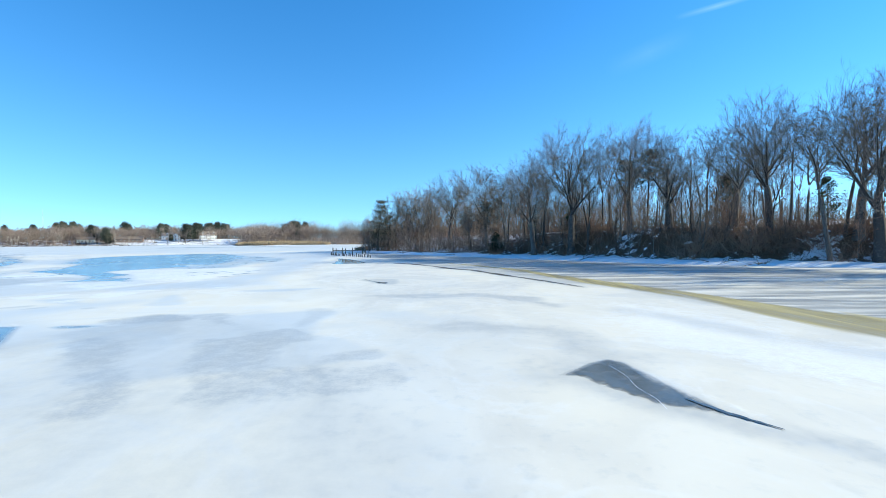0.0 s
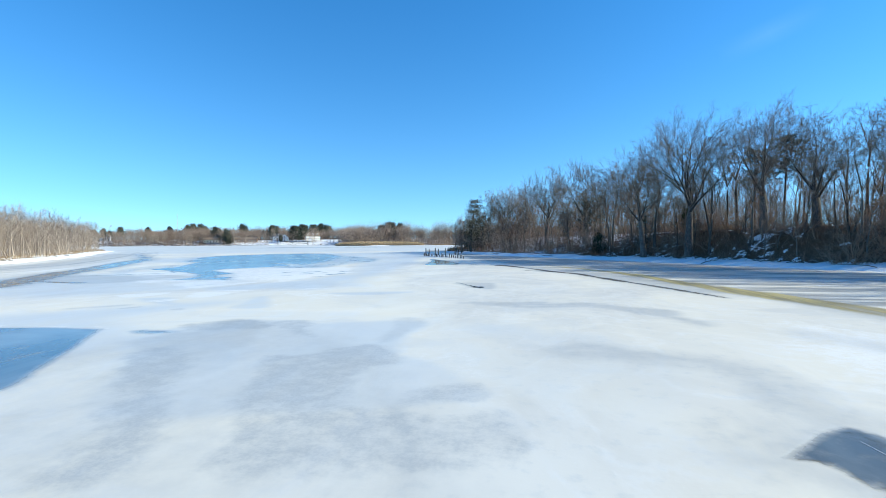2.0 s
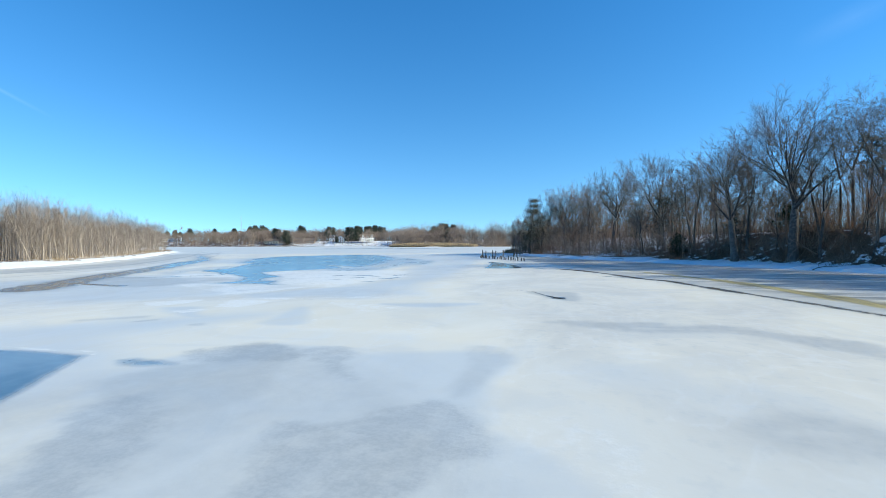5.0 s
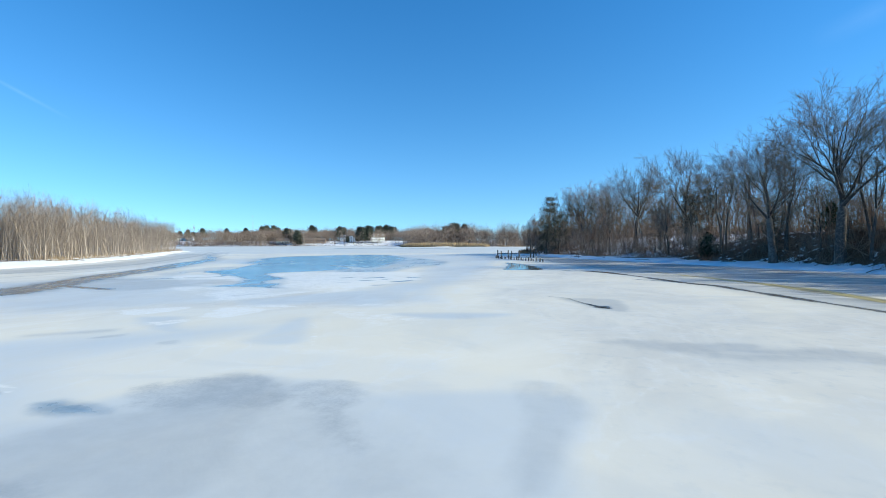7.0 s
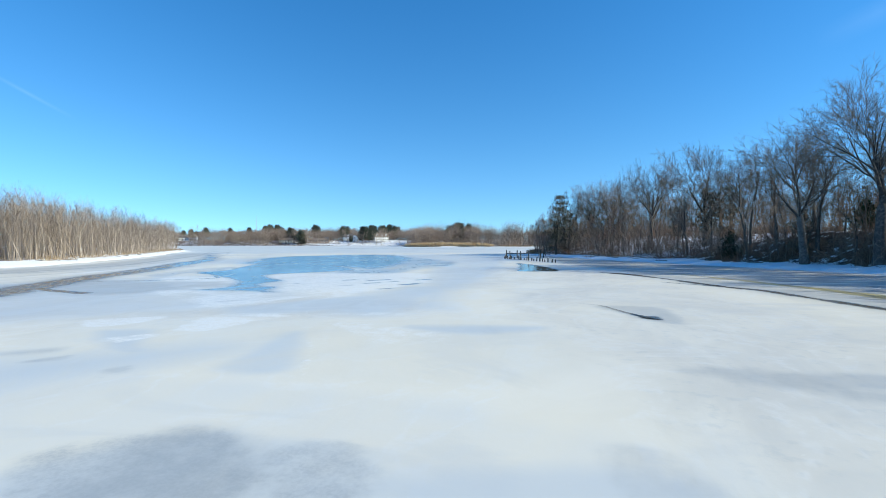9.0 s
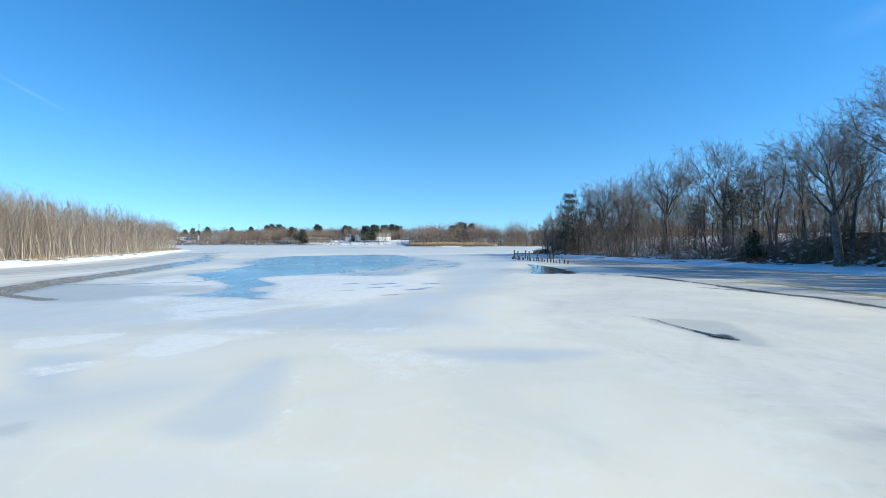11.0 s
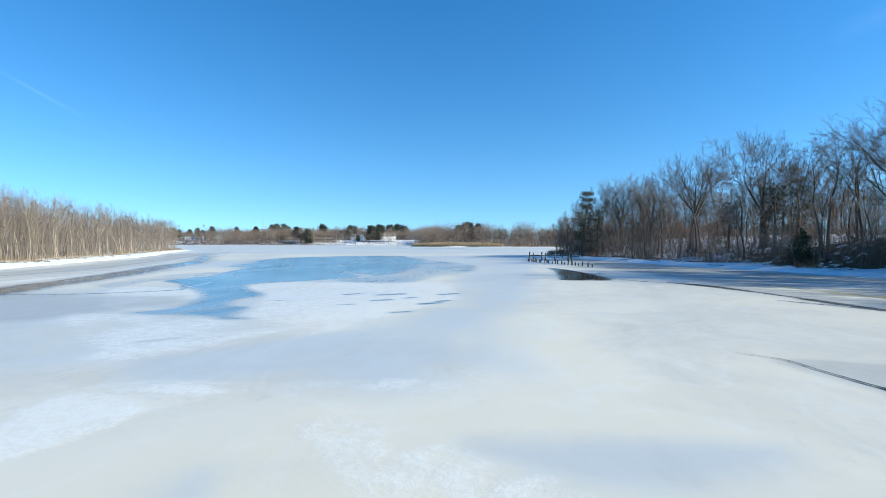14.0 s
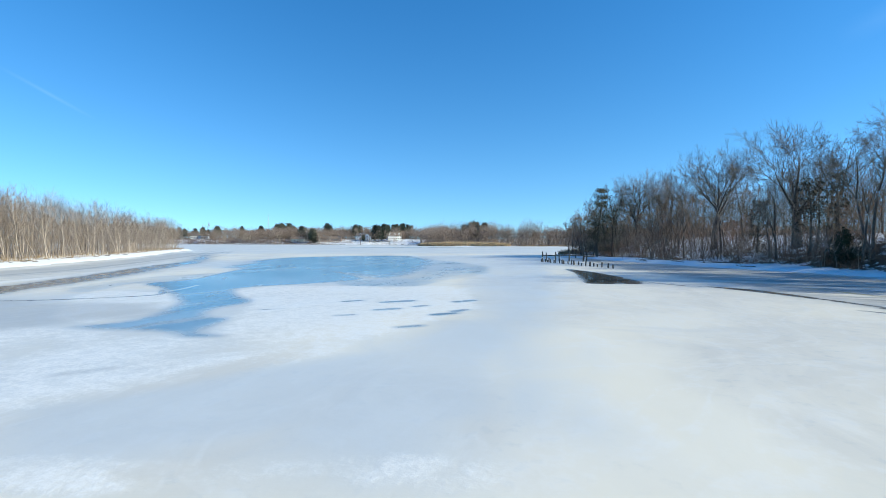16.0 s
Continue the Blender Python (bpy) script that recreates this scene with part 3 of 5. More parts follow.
def land(q):
    """Height of the ground and how much of it snow covers."""
    q = np.asarray(q, float).reshape(-1, 2)
    r, l, f = signed(q, RIGHT_LAND), signed(q, LEFT_LAND), signed(q, FAR_LAND)
    r = r + wave(q, 2.6, 1.0) * 0.5
    l = l + wave(q, 2.2, 2.0) * 0.9
    # the steep bank eases off towards the point
    ease = step(q[:, 1], 70, 125)
    zr = -1.5 + 1.75 * step(r, -3.0, 0.2) + 0.2 * step(r, 0, 2.0) + (3.9 - 0.9 * ease) * step(r, 3.6, 9.5 + 15 * ease) + 2.0 * step(r, 14, 60)
    zr += wave(q, 3.1, 3.0) * 0.25 * step(r, 1, 5) + wave(q, 14, 4.0) * 0.5 * step(r, 8, 30)
    zl = -1.5 + 1.75 * step(l, -7.0, -1.6) + 0.35 * step(l, -1.5, 2.5) + 0.4 * step(l, 3, 40) + wave(q, 3.3, 5.0) * 0.10 * step(l, 0, 4)
    zf = -1.5 + 1.8 * step(f, -6, 0) + 6.0 * step(f, 2, 46) + 3 * step(f, 60, 400)
    low = step(q[:, 0], -215, -180) * step(520 - q[:, 1], 0, 60)
    zf = zf * (1 - low) + low * (-1.5 + 1.85 * step(f, -6, 0) + 1.2 * step(f, 10, 90))
    z = np.maximum(np.maximum(zr, zl), zf)
    snow = 0.95 - 0.66 * step(r, 2.6 - 1.2 * ease, 4.2 - 1.4 * ease) + 0.42 * step(r, 7, 14) * (0.5 + 0.5 * ease) + 0.5 * ease * step(r, 2, 6)
    # an open snowy gully in the bank
    snow = snow + 0.32 * np.exp(-((q[:, 0] - 40.5) ** 2 + (q[:, 1] - 52.5) ** 2) / 4.0)
    lawn = step(q[:, 0], -345, -300) * step(-q[:, 0], 215, 240)
    far_snow = 0.42 + 0.20 * lawn + 0.45 * low * (1 - step(f, 1.0, 3.0))
    snow = np.where(r > -6, snow, np.where(l > -8, 1.0 - 0.55 * step(l, 0.5, 3.5), far_snow))
    return z, snow


def ground_z(x, y):
    return float(land([(x, y)])[0][0])


# ---- ground ----
def axis(lo, hi, a, b, fine, grow):
    """Grid lines: even between a and b, wider and wider outside."""
    out = list(np.arange(a, b, fine))
    s, x = fine, b
    while x < hi:
        out.append(x)
        s *= grow
        x += s
    out.append(hi)
    s, x = fine, a
    while x > lo:
        s *= grow
        x -= s
        out.insert(0, max(x, lo))
    return np.array(sorted(set(np.round(out, 3))))


def grid_mesh(name, xs, ys, z, material):
    nx, ny = len(xs), len(ys)
    gx, gy = np.meshgrid(xs, ys)
    co = np.stack([gx.ravel(), gy.ravel(), z], 1)
    i = np.arange(nx * ny).reshape(ny, nx)
    quads = np.stack([i[:-1, :-1], i[:-1, 1:], i[1:, 1:], i[1:, :-1]], -1).reshape(-1, 4)
    me = bpy.data.meshes.new(name)
    me.vertices.add(len(co))
    me.vertices.foreach_set("co", co.ravel())
    me.loops.add(quads.size)
    me.loops.foreach_set("vertex_index", quads.ravel())
    me.polygons.add(len(quads))
    me.polygons.foreach_set("loop_start", np.arange(0, quads.size, 4))
    me.polygons.foreach_set("use_smooth", np.ones(len(quads), bool))
    me.materials.append(material)
    me.update(calc_edges=True)
    me.validate()
    return me


def plane_points(xs, ys):
    gx, gy = np.meshgrid(xs, ys)
    return np.stack([gx.ravel(), gy.ravel()], 1)


def add_attr(me, name, values):
    a = me.attributes.new(name, "FLOAT", "POINT")
    a.data.foreach_set("value", np.asarray(values, np.float32))


gxs, gys = axis(-2500, 2500, -130, 70, 1.2, 1.15), axis(-800, 3000, 25, 165, 1.2, 1.15)
gz, gsnow = land(plane_points(gxs, gys))
ground_me = grid_mesh("ground", gxs, gys, gz, GROUND)
add_attr(ground_me, "snow", gsnow)
ground = tagged(new("ground", ground_me), "snow-patched river banks with brown leaf litter", "ground", kind="structure")

# ---- ice ----
ixs, iys = axis(-1000, 500, -44, 15, 0.22, 1.045), axis(-80, 700, 3, 58, 0.22, 1.045)
iq = plane_points(ixs, iys)
ice_me = grid_mesh("river_ice", ixs, iys, wave(iq, 5.0, 0.3) * 0.012, ICE)
layers = {k: np.full(len(iq), -6.0) for k in ("clear", "blue", "silt", "grey", "tint", "white", "crack", "shelf", "cream", "mottle")}


def mark(kind, pts, width, soft, most=3.0):
    """A place of one kind of ice: an outline (width 0) or a line of that half width, with an edge that fades over soft metres."""
    line = smooth_line(pts, width == 0, 4)
    lo, hi = line.min(0) - width - 7 * soft, line.max(0) + width + 7 * soft
    near = np.where(((iq > lo) & (iq < hi)).all(1))[0]
    if width:
        d = width - distance(iq[near], line)
    else:
        d = signed(iq[near], line)
    layers[kind][near] = np.maximum(layers[kind][near], np.clip(d / soft, -6, most))


# clear dark ice: the lens-shaped opening, slots and leads
mark("clear", [(-6.4, 36.5), (-5.9, 35.5), (-5.2, 34.3), (-4.9, 33.7)], 0.05, 0.16, 0.9)
mark("clear", [(-5.0, 33.7), (-4.4, 34.1), (-4.3, 33.2), (-4.8, 33.2)], 0, 0.25, 0.7)
mark("clear", [(-7.4, 62.2), (-5.0, 61.2), (-3.3, 58.4), (-2.0, 55.8), (-0.8, 52.6), (-2.6, 55.8), (-4.4, 58.6)], 0, 0.5)
mark("clear", [(-12.0, 66), (-9.0, 62.6), (-7.4, 62)], 0.12, 0.4)
mark("clear", [(-1.0, 52.8), (1.0, 48.5), (2.4, 46.8), (3.4, 43.6), (5.2, 38.6)], 0.34, 0.6)
mark("clear", [(-2.5, 51.6), (0.4, 49.0), (2.4, 46.8)], 0.10, 0.4)
mark("clear", [(5.0, 39.2), (6.8, 34.4), (8.4, 29.6)], 0.20, 0.5)
mark("clear", [(-18.6, 80.5), (-16.3, 77.5), (-13.4, 71.5), (-11.0, 63.5), (-12.6, 61.8), (-15.0, 61.6), (-15.6, 67.0), (-17.0, 74)], 0, 0.7)
mark("clear", [(-38, 29), (-43, 36), (-47.5, 42.0), (-50.5, 47.5), (-55.5, 55), (-62.5, 64.4), (-69, 74.4)], 1.5, 1.3, 0.3)
mark("grey", [(-38, 29), (-43, 36), (-47.5, 42.0), (-50.5, 47.5), (-55.5, 55), (-62.5, 64.4), (-69, 74.4), (-78, 84.5), (-92, 98), (-106, 112), (-114, 122), (-116, 130)], 2.2, 1.6, 1.2)
mark("clear", [(-69, 74.4), (-78, 84.5), (-92, 98), (-106, 112), (-114, 122), (-116, 130)], 1.0, 1.5, 0.0)
mark("clear", [(-45, 38), (-41.1, 39.6), (-39.3, 40.8), (-37.6, 42.6), (-36.6, 44.6), (-38.6, 46.4)], 0.12, 0.4)
mark("clear", [(-41.5, 36.2), (-40.0, 33.8), (-36.5, 33.0), (-34.4, 32.8)], 0.30, 0.5)
# wet blue ice
mark("blue", [(-16.0, 16.9), (-15.2, 16.5), (-13.3, 13.9), (-12.3, 12.4), (-11.4, 10.6), (-14, 9), (-18, 12), (-20, 16.2)], 0, 0.22)
mark("blue", [(-14.2, 16.9), (-13.3, 17.1), (-12.5, 16.9), (-13.5, 16.5)], 0, 0.3, 1.2)
mark("blue", [(-25.3, 45.8), (-24.8, 46.5)], 0.22, 0.3, 0.7)
mark("blue", [(-23.4, 46.3), (-22.4, 47.3)], 0.26, 0.3, 0.7)
mark("blue", [(-22.4, 43.8), (-21.8, 44.5)], 0.22, 0.3, 0.7)
mark("blue", [(-21.3, 45.4), (-21.0, 45.9)], 0.13, 0.3, 0.7)
mark("blue", [(-23.1, 41.8), (-22.6, 42.2)], 0.15, 0.3, 0.7)
mark("blue", [(-19.6, 40.4), (-19.1, 40.9)], 0.17, 0.3, 0.7)
mark("blue", [(-19.5, 43.5), (-18.9, 44.2)], 0.20, 0.3, 0.7)
mark("blue", [(-19.1, 44.7), (-18.8, 45.3)], 0.16, 0.3, 0.7)
mark("blue", [(-20.1, 47.8), (-19.5, 48.7)], 0.22, 0.3, 0.7)
mark("blue", [(-27.1, 41.9), (-26.4, 42.5)], 0.11, 0.3, 0.7)
mark("blue", [(-470, 380), (-400, 415), (-330, 445), (-260, 462)], 9.0, 6.0)
mark("blue", [(-150, 250), (-120, 262), (-90, 262)], 5.0, 5.0)
# silt-stained band
mark("silt", [(-1.2, 63.4), (6.3, 49.8), (9.6, 38.5), (11.8, 31.5), (13.4, 26.5), (14.4, 21.8), (15.9, 17.2), (18, 11), (14.8, 9), (12.9, 14.0), (12.2, 18.5), (11.8, 24.0), (10.4, 29.0), (8.6, 35.2), (5.4, 48.8)], 0, 0.5)
# grey, snow-free places
mark("grey", [(-0.1, 16.2), (2.9, 15.8), (3.9, 14.0), (3.6, 11.8)], 0.5, 1.0)
mark("grey", [(1.9, 10.3), (2.6, 10.2), (3.4, 9.0), (4.4, 7.8), (5.3, 7.1), (5.8, 6.6), (6.05, 5.8), (6.2, 4.6)], 0.30, 0.45)
mark("grey", [(1.8, 10.4), (2.6, 10.3), (3.3, 9.2)], 0.22, 0.4, 0.4)
mark("grey", [(2.0, 10.3), (3.0, 11.4), (4.1, 12.2)], 0.5, 1.0, 0.1)
mark("grey", [(-3.2, 26.0), (-1.6, 24.9), (0.4, 25.3), (1.8, 25.2), (3.8, 23.3), (4.8, 21.2)], 0.32, 0.5)
mark("grey", [(-6.7, 36.5), (-4.2, 36.8), (-3.7, 34.6), (-3.6, 32.5), (-4.6, 32.8), (-5.6, 34.4)], 0, 0.35, 0.9)
mark("grey", [(-40.2, 34.2), (-43.3, 39.0), (-38.5, 39.9), (-31.5, 35.1), (-33.5, 32.1)], 0, 1.2, 0.9)
mark("grey", [(-4.1, 25.9), (-2.3, 26.2), (-0.6, 26.0), (-1.0, 25.5), (-2.7, 25.3)], 0, 0.4, 0.6)
mark("grey", [(-12.3, 28.8), (-10.7, 29.6), (-8.2, 29.7), (-9.5, 28.9)], 0, 0.6, -0.5)
mark("grey", [(-39.3, 38.7), (-32.2, 35.2), (-31.1, 36.6), (-30.4, 38.8), (-31.4, 40.6), (-34.3, 41.4), (-37.9, 39.8)], 0, 1.2, 0.7)
mark("grey", [(-62, 44), (-67, 56), (-74, 68), (-86, 83), (-100, 99), (-114, 112)], 4.0, 2.4)
mark("grey", [(-24, 32.2), (-23.4, 33.1)], 0.14, 0.25)
mark("grey", [(-21.5, 21.0), (-20.0, 22.4)], 0.2, 0.5)
mark("grey", [(5.2, 45), (8.6, 36.5), (10.8, 29.5), (12.2, 22)], 0.7, 1.0)
mark("grey", [(-4, 60), (1.5, 50), (5.5, 41), (8.5, 33)], 1.3, 1.6)
mark("grey", [(7.5, 20), (9.0, 16.5), (11.0, 12)], 0.4, 1.2, 0.1)
mark("grey", [(-150, 210), (-110, 226), (-70, 224)], 3.0, 4.0)
# faint blue places
mark("tint", [(-18, 18.5), (-10, 21), (0, 18.3), (1.6, 15), (0.2, 11.2), (-0.4, 8), (-0.6, 4), (-7, 4), (-15, 9)], 0, 2.0, -0.3)
mark("tint", [(-44, 40), (-30, 60), (-24, 52), (-22, 40), (-22, 31), (-30, 24), (-46, 28)], 0, 3.0, 0.6)
mark("tint", [(-70, 70), (-55, 120), (-25, 130), (-20, 100), (-30, 70)], 0, 6.0)
mark("tint", [(-17.8, 31), (-18.6, 36), (-18.8, 41), (-18.0, 46), (-22.3, 62), (-27, 86), (-22, 87), (-15.5, 50), (-15.0, 36.9), (-14.5, 31)], 0, 1.6)
mark("tint", [(-12.4, 28.9), (-8.2, 30.3), (-9.4, 28.6), (-11.1, 28.1)], 0, 0.6)
mark("tint", [(-20, 21), (-16, 24), (-17, 19), (-12, 16), (-14, 12), (-26, 14)], 0, 1.8, 0.7)
# brighter frosted places
mark("white", [(8, 22), (10, 17), (12, 10), (9, 9), (6, 15)], 0, 1.5)
mark("white", [(-101, 108), (-84, 86), (-68, 68), (-59, 56), (-53, 44)], 0.9, 1.0)
mark("white", [(-180, 300), (-120, 320), (-60, 330), (0, 345)], 9.0, 7.0)
mark("white", [(-20.5, 16.9), (-17.5, 17.1), (-16.0, 17.3), (-15.4, 17.1)], 0.06, 0.12)
mark("white", [(3.75, 11.7), (4.4, 10.4), (4.8, 9.0), (5.2, 7.9)], 0.10, 0.25)
mark("white", [(-15.3, 28.4), (-14.4, 28.9), (-13.6, 27.9), (-14.3, 27.5)], 0, 0.35, 0.0)
mark("white", [(-21.6, 28.3), (-19.3, 29.3), (-17.6, 29.9), (-15.6, 30.8), (-14.0, 31.3)], 0.10, 0.5, -0.3)
mark("white", [(-19.5, 29.0), (-19.0, 29.5), (-17.6, 29.5), (-18.4, 29.0)], 0, 0.3, 0.4)
# streaked shelf under the bank, partly snow, partly painted tree shade
mark("shelf", [(-27, 138), (-17, 100), (-11, 80), (-3, 60), (3.5, 48), (8, 36), (12.5, 25), (15.5, 15), (22, 2), (62, 2), (45, 31), (27, 51), (10, 72), (-9, 101), (-22, 124)], 0, 2.5)
mark("crack", [(-37.7, 45.6), (-38.1, 47.3), (-39.4, 49.7)], 0.10, 0.2)
# the lens-shaped opening of clear ice
mark("clear", [(2.4, 10.4), (3.0, 11.0), (3.7, 11.7), (4.1, 11.7), (4.3, 10.7), (4.4, 9.8), (4.6, 8.9), (4.8, 8.1), (5.0, 7.7), (4.7, 8.0), (4.3, 8.3), (3.8, 8.6), (3.5, 9.1), (3.1, 9.8), (2.8, 10.4)], 0, 0.14, 0.5)
mark("grey", [(1.9, 11.7), (2.4, 11.1), (3.0, 11.5), (3.9, 12.2), (4.4, 11.8), (4.6, 9.7), (4.9, 8.0), (5.4, 7.7), (4.7, 7.7), (3.6, 8.7), (3.0, 9.6), (2.5, 10.3)], 0, 0.4, 0.35)
# the wet blue pool and its arm
mark("blue", [(-30.1, 36.2), (-26.2, 36.6), (-24.9, 36.3), (-24.0, 36.9), (-25.3, 37.2), (-26.4, 39.5), (-27.7, 39.8), (-29.2, 41.6), (-29.7, 44.2), (-35.1, 48.1), (-35.1, 50.9), (-32.5, 55.6), (-32.9, 60.2), (-43.5, 68.6), (-53.3, 73.0), (-51.2, 66.1), (-47.0, 58.2), (-43.9, 52.7), (-43.6, 49.2), (-38.3, 46.6), (-34.0, 43.9), (-31.2, 40.9), (-29.6, 37.9)], 0, 0.6)
mark("blue", [(-50.4, 65.3), (-65.9, 83.2), (-70.6, 99.1), (-67.2, 109.0), (-60.8, 119.2), (-48.1, 107.4), (-38.2, 87.8), (-33.0, 72.1), (-30.8, 62.3), (-32.8, 60.9), (-42.3, 66.9)], 0, 2.6)
mark("blue", [(-60.8, 119.2), (-43.3, 99.9), (-31.8, 86.2), (-27.6, 76.2), (-25.0, 64.3), (-25.8, 57.9), (-27.1, 56.4), (-32.4, 60.4), (-34.4, 69.6)], 0, 1.4, -0.3)
mark("blue", [(-31.6, 54.9), (-31.3, 57.6), (-27.4, 57.4), (-26.0, 59.5), (-25.3, 55.7), (-26.7, 54.3), (-29.8, 53.6)], 0, 0.4, -0.15)
mark("blue", [(-41.9, 44.0), (-44.8, 48.8), (-43.9, 52.7), (-46.6, 59.2), (-48.9, 57.6), (-48.2, 51.2), (-45.2, 45.7)], 0, 0.8, -0.1)
# bright floes beside the pool
mark("white", [(-33.7, 46.9), (-34.5, 50.7), (-30.3, 53.0), (-26.4, 53.5), (-23.5, 55.4), (-20.7, 51.5), (-18.7, 46.0), (-19.1, 41.8), (-19.6, 39.2), (-20.9, 37.4), (-22.5, 36.2), (-25.3, 38.3), (-29.1, 43.7)], 0, 0.8, 0.5)
mark("white", [(-23.0, 30.7), (-21.9, 32.0), (-21.1, 34.1), (-20.0, 36.1), (-20.7, 37.2), (-23.1, 36.5), (-26.2, 35.8), (-29.0, 35.6), (-31.5, 34.9)], 0, 0.9, 0.0)
mark("white", [(-41.6, 44.1), (-37.5, 45.2), (-33.5, 43.3), (-31.5, 40.8), (-30.1, 38.2), (-30.6, 36.9), (-33.8, 37.9)], 0, 0.5, 0.3)
# smooth bluish ice
mark("tint", [(-22.8, 30.6), (-21.6, 31.8), (-20.5, 33.9), (-18.8, 36.6), (-17.9, 38.9), (-17.3, 41.2), (-15.2, 37.0), (-14.2, 33.9), (-14.8, 32.5), (-17.0, 31.2), (-19.9, 29.2)], 0, 1.0, 0.9)
mark("tint", [(-29.5, 83.7), (-26.1, 84.8), (-14.4, 38.6), (-13.3, 34.2), (-14.4, 33.8), (-16.4, 39.5)], 0, 2.2, 0.5)
# beige, silt-dusted frost
mark("cream", [(-18.3, 45.2), (-17.3, 47.3), (-15.3, 45.9), (-14.3, 42.9), (-15.1, 39.9), (-16.9, 39.8)], 0, 0.8, 0.6)
mark("cream", [(-18.4, 23.7), (-18.2, 25.0), (-17.3, 26.9), (-17.6, 29.4), (-14.5, 24.3), (-14.7, 23.0), (-16.1, 22.2)], 0, 0.7, 0.5)
mark("cream", [(-15.7, 28.1), (-12.6, 30.5), (-9.9, 30.8), (-7.3, 28.5), (-8.3, 25.2), (-10.6, 25.7), (-13.3, 26.3)], 0, 0.9, 0.3)
mark("cream", [(-14.6, 25.4), (-14.3, 25.5), (-12.7, 23.1), (-12.2, 22.3), (-12.5, 22.2), (-13.2, 23.4)], 0, 0.25, 0.9)
mark("cream", [(-2.3, 16.2), (0.3, 15.5), (2.5, 15.7), (1.3, 13.1), (-1.5, 12.2)], 0, 1.0, 0.1)
# crystalline frost
mark("white", [(-18.9, 26.2), (-19.5, 26.6), (-20.0, 27.3), (-20.5, 28.0), (-19.5, 28.0), (-18.5, 28.0), (-18.2, 27.2), (-18.4, 26.5)], 0, 0.3, 0.8)
mark("white", [(-15.4, 28.4), (-15.0, 28.6), (-14.1, 28.3), (-13.4, 27.6), (-12.6, 27.1), (-13.3, 26.9), (-13.9, 27.4), (-14.8, 27.9)], 0, 0.4, 0.1)
mark("white", [(-13.1, 28.3), (-12.5, 27.9), (-11.9, 27.9), (-11.0, 27.9), (-11.0, 27.6), (-12.5, 27.1), (-13.1, 27.5)], 0, 0.4, 0.2)
mark("white", [(-15.0, 28.9), (-13.4, 27.6), (-12.9, 28.4), (-11.2, 27.9), (-10.9, 26.7), (-12.1, 26.1), (-13.0, 26.4)], 0, 0.5, -0.2)
mark("white", [(-24.4, 26.1), (-23.4, 27.0), (-22.3, 27.7), (-22.0, 26.5), (-22.7, 25.2)], 0, 0.25, 0.8)
mark("white", [(-19.4, 25.6), (-20.0, 26.8), (-20.5, 28.2), (-18.6, 28.1), (-18.2, 26.8), (-18.6, 25.9)], 0, 0.3, 0.8)
mark("white", [(-20.2, 24.0), (-19.6, 25.0), (-19.1, 24.5), (-19.4, 23.6)], 0, 0.25, 0.6)
mark("white", [(-14.2, 25.5), (-13.4, 24.5), (-12.8, 23.4), (-12.2, 22.5)], 0.05, 0.15, 0.4)
mark("tint", [(-15.2, 25.2), (-15.4, 26.7), (-13.1, 23.3), (-13.2, 22.5), (-14.4, 22.4), (-14.7, 23.8)], 0, 0.5, 0.3)
mark("tint", [(-21.4, 24.5), (-21.2, 25.1), (-19.9, 25.3), (-18.5, 23.6), (-17.5, 23.3), (-18.1, 22.8)], 0, 0.5, 0.8)
# grey mottled ice swept bare
mark("grey", [(-14, 8.5), (-12.5, 14.5), (-11, 17.5), (-8, 17.5), (-5.5, 15), (-3, 11), (-0.8, 6.5), (1, 2), (-12, 2)], 0, 1.6, 0.05)
mark("mottle", [(-11.3, 14.1), (-11.0, 14.9), (-9.3, 13.7), (-8.7, 12.5), (-8.1, 11.4), (-7.7, 10.8), (-7.5, 10.2), (-8.1, 10.0), (-8.6, 10.9), (-9.5, 11.8), (-10.3, 12.7)], 0, 0.35, 1.6)
mark("mottle", [(-7.7, 14.5), (-6.7, 14.7), (-6.0, 15.8), (-5.4, 16.3), (-4.5, 15.5), (-4.1, 14.4), (-4.7, 13.7), (-4.6, 12.7), (-4.4, 12.0), (-4.4, 11.2), (-5.9, 10.7), (-6.5, 11.9), (-7.1, 13.2)], 0, 0.3, 0.9)
mark("mottle", [(-6.2, 11.4), (-4.7, 11.4), (-3.4, 11.1), (-2.2, 11.0), (-1.4, 11.5), (-1.1, 9.8), (-4.6, 8.7), (-5.3, 9.8)], 0, 0.4, 0.4)
mark("mottle", [(-7.3, 9.4), (-7.8, 10.3), (-8.4, 11.4), (-8.3, 11.9), (-6.7, 9.8), (-6.0, 8.3), (-6.8, 8.1)], 0, 0.4, 0.8)
mark("mottle", [(-3.1, 12.5), (-2.6, 12.8), (-2.0, 13.1), (-1.8, 12.1), (-3.2, 11.7)], 0, 0.25, 0.4)
mark("tint", [(-14.6, 15.9), (-12.8, 17.0), (-11.6, 19.1), (-9.6, 19.8), (-7.3, 18.9), (-6.0, 20.1), (-4.9, 19.3), (-4.8, 16.9), (-4.6, 15.5), (-3.3, 14.6), (-2.3, 13.2), (-1.9, 12.0), (-8.2, 10.0), (-10.6, 13.1)], 0, 0.5, 0.45)
mark("white", [(-4.3, 15.0), (-3.8, 15.8), (-2.8, 15.0), (-2.4, 13.4), (-2.8, 13.1), (-3.2, 13.6), (-3.7, 13.0), (-4.3, 12.6), (-4.6, 13.1), (-4.4, 13.9)], 0, 0.7, -0.55)
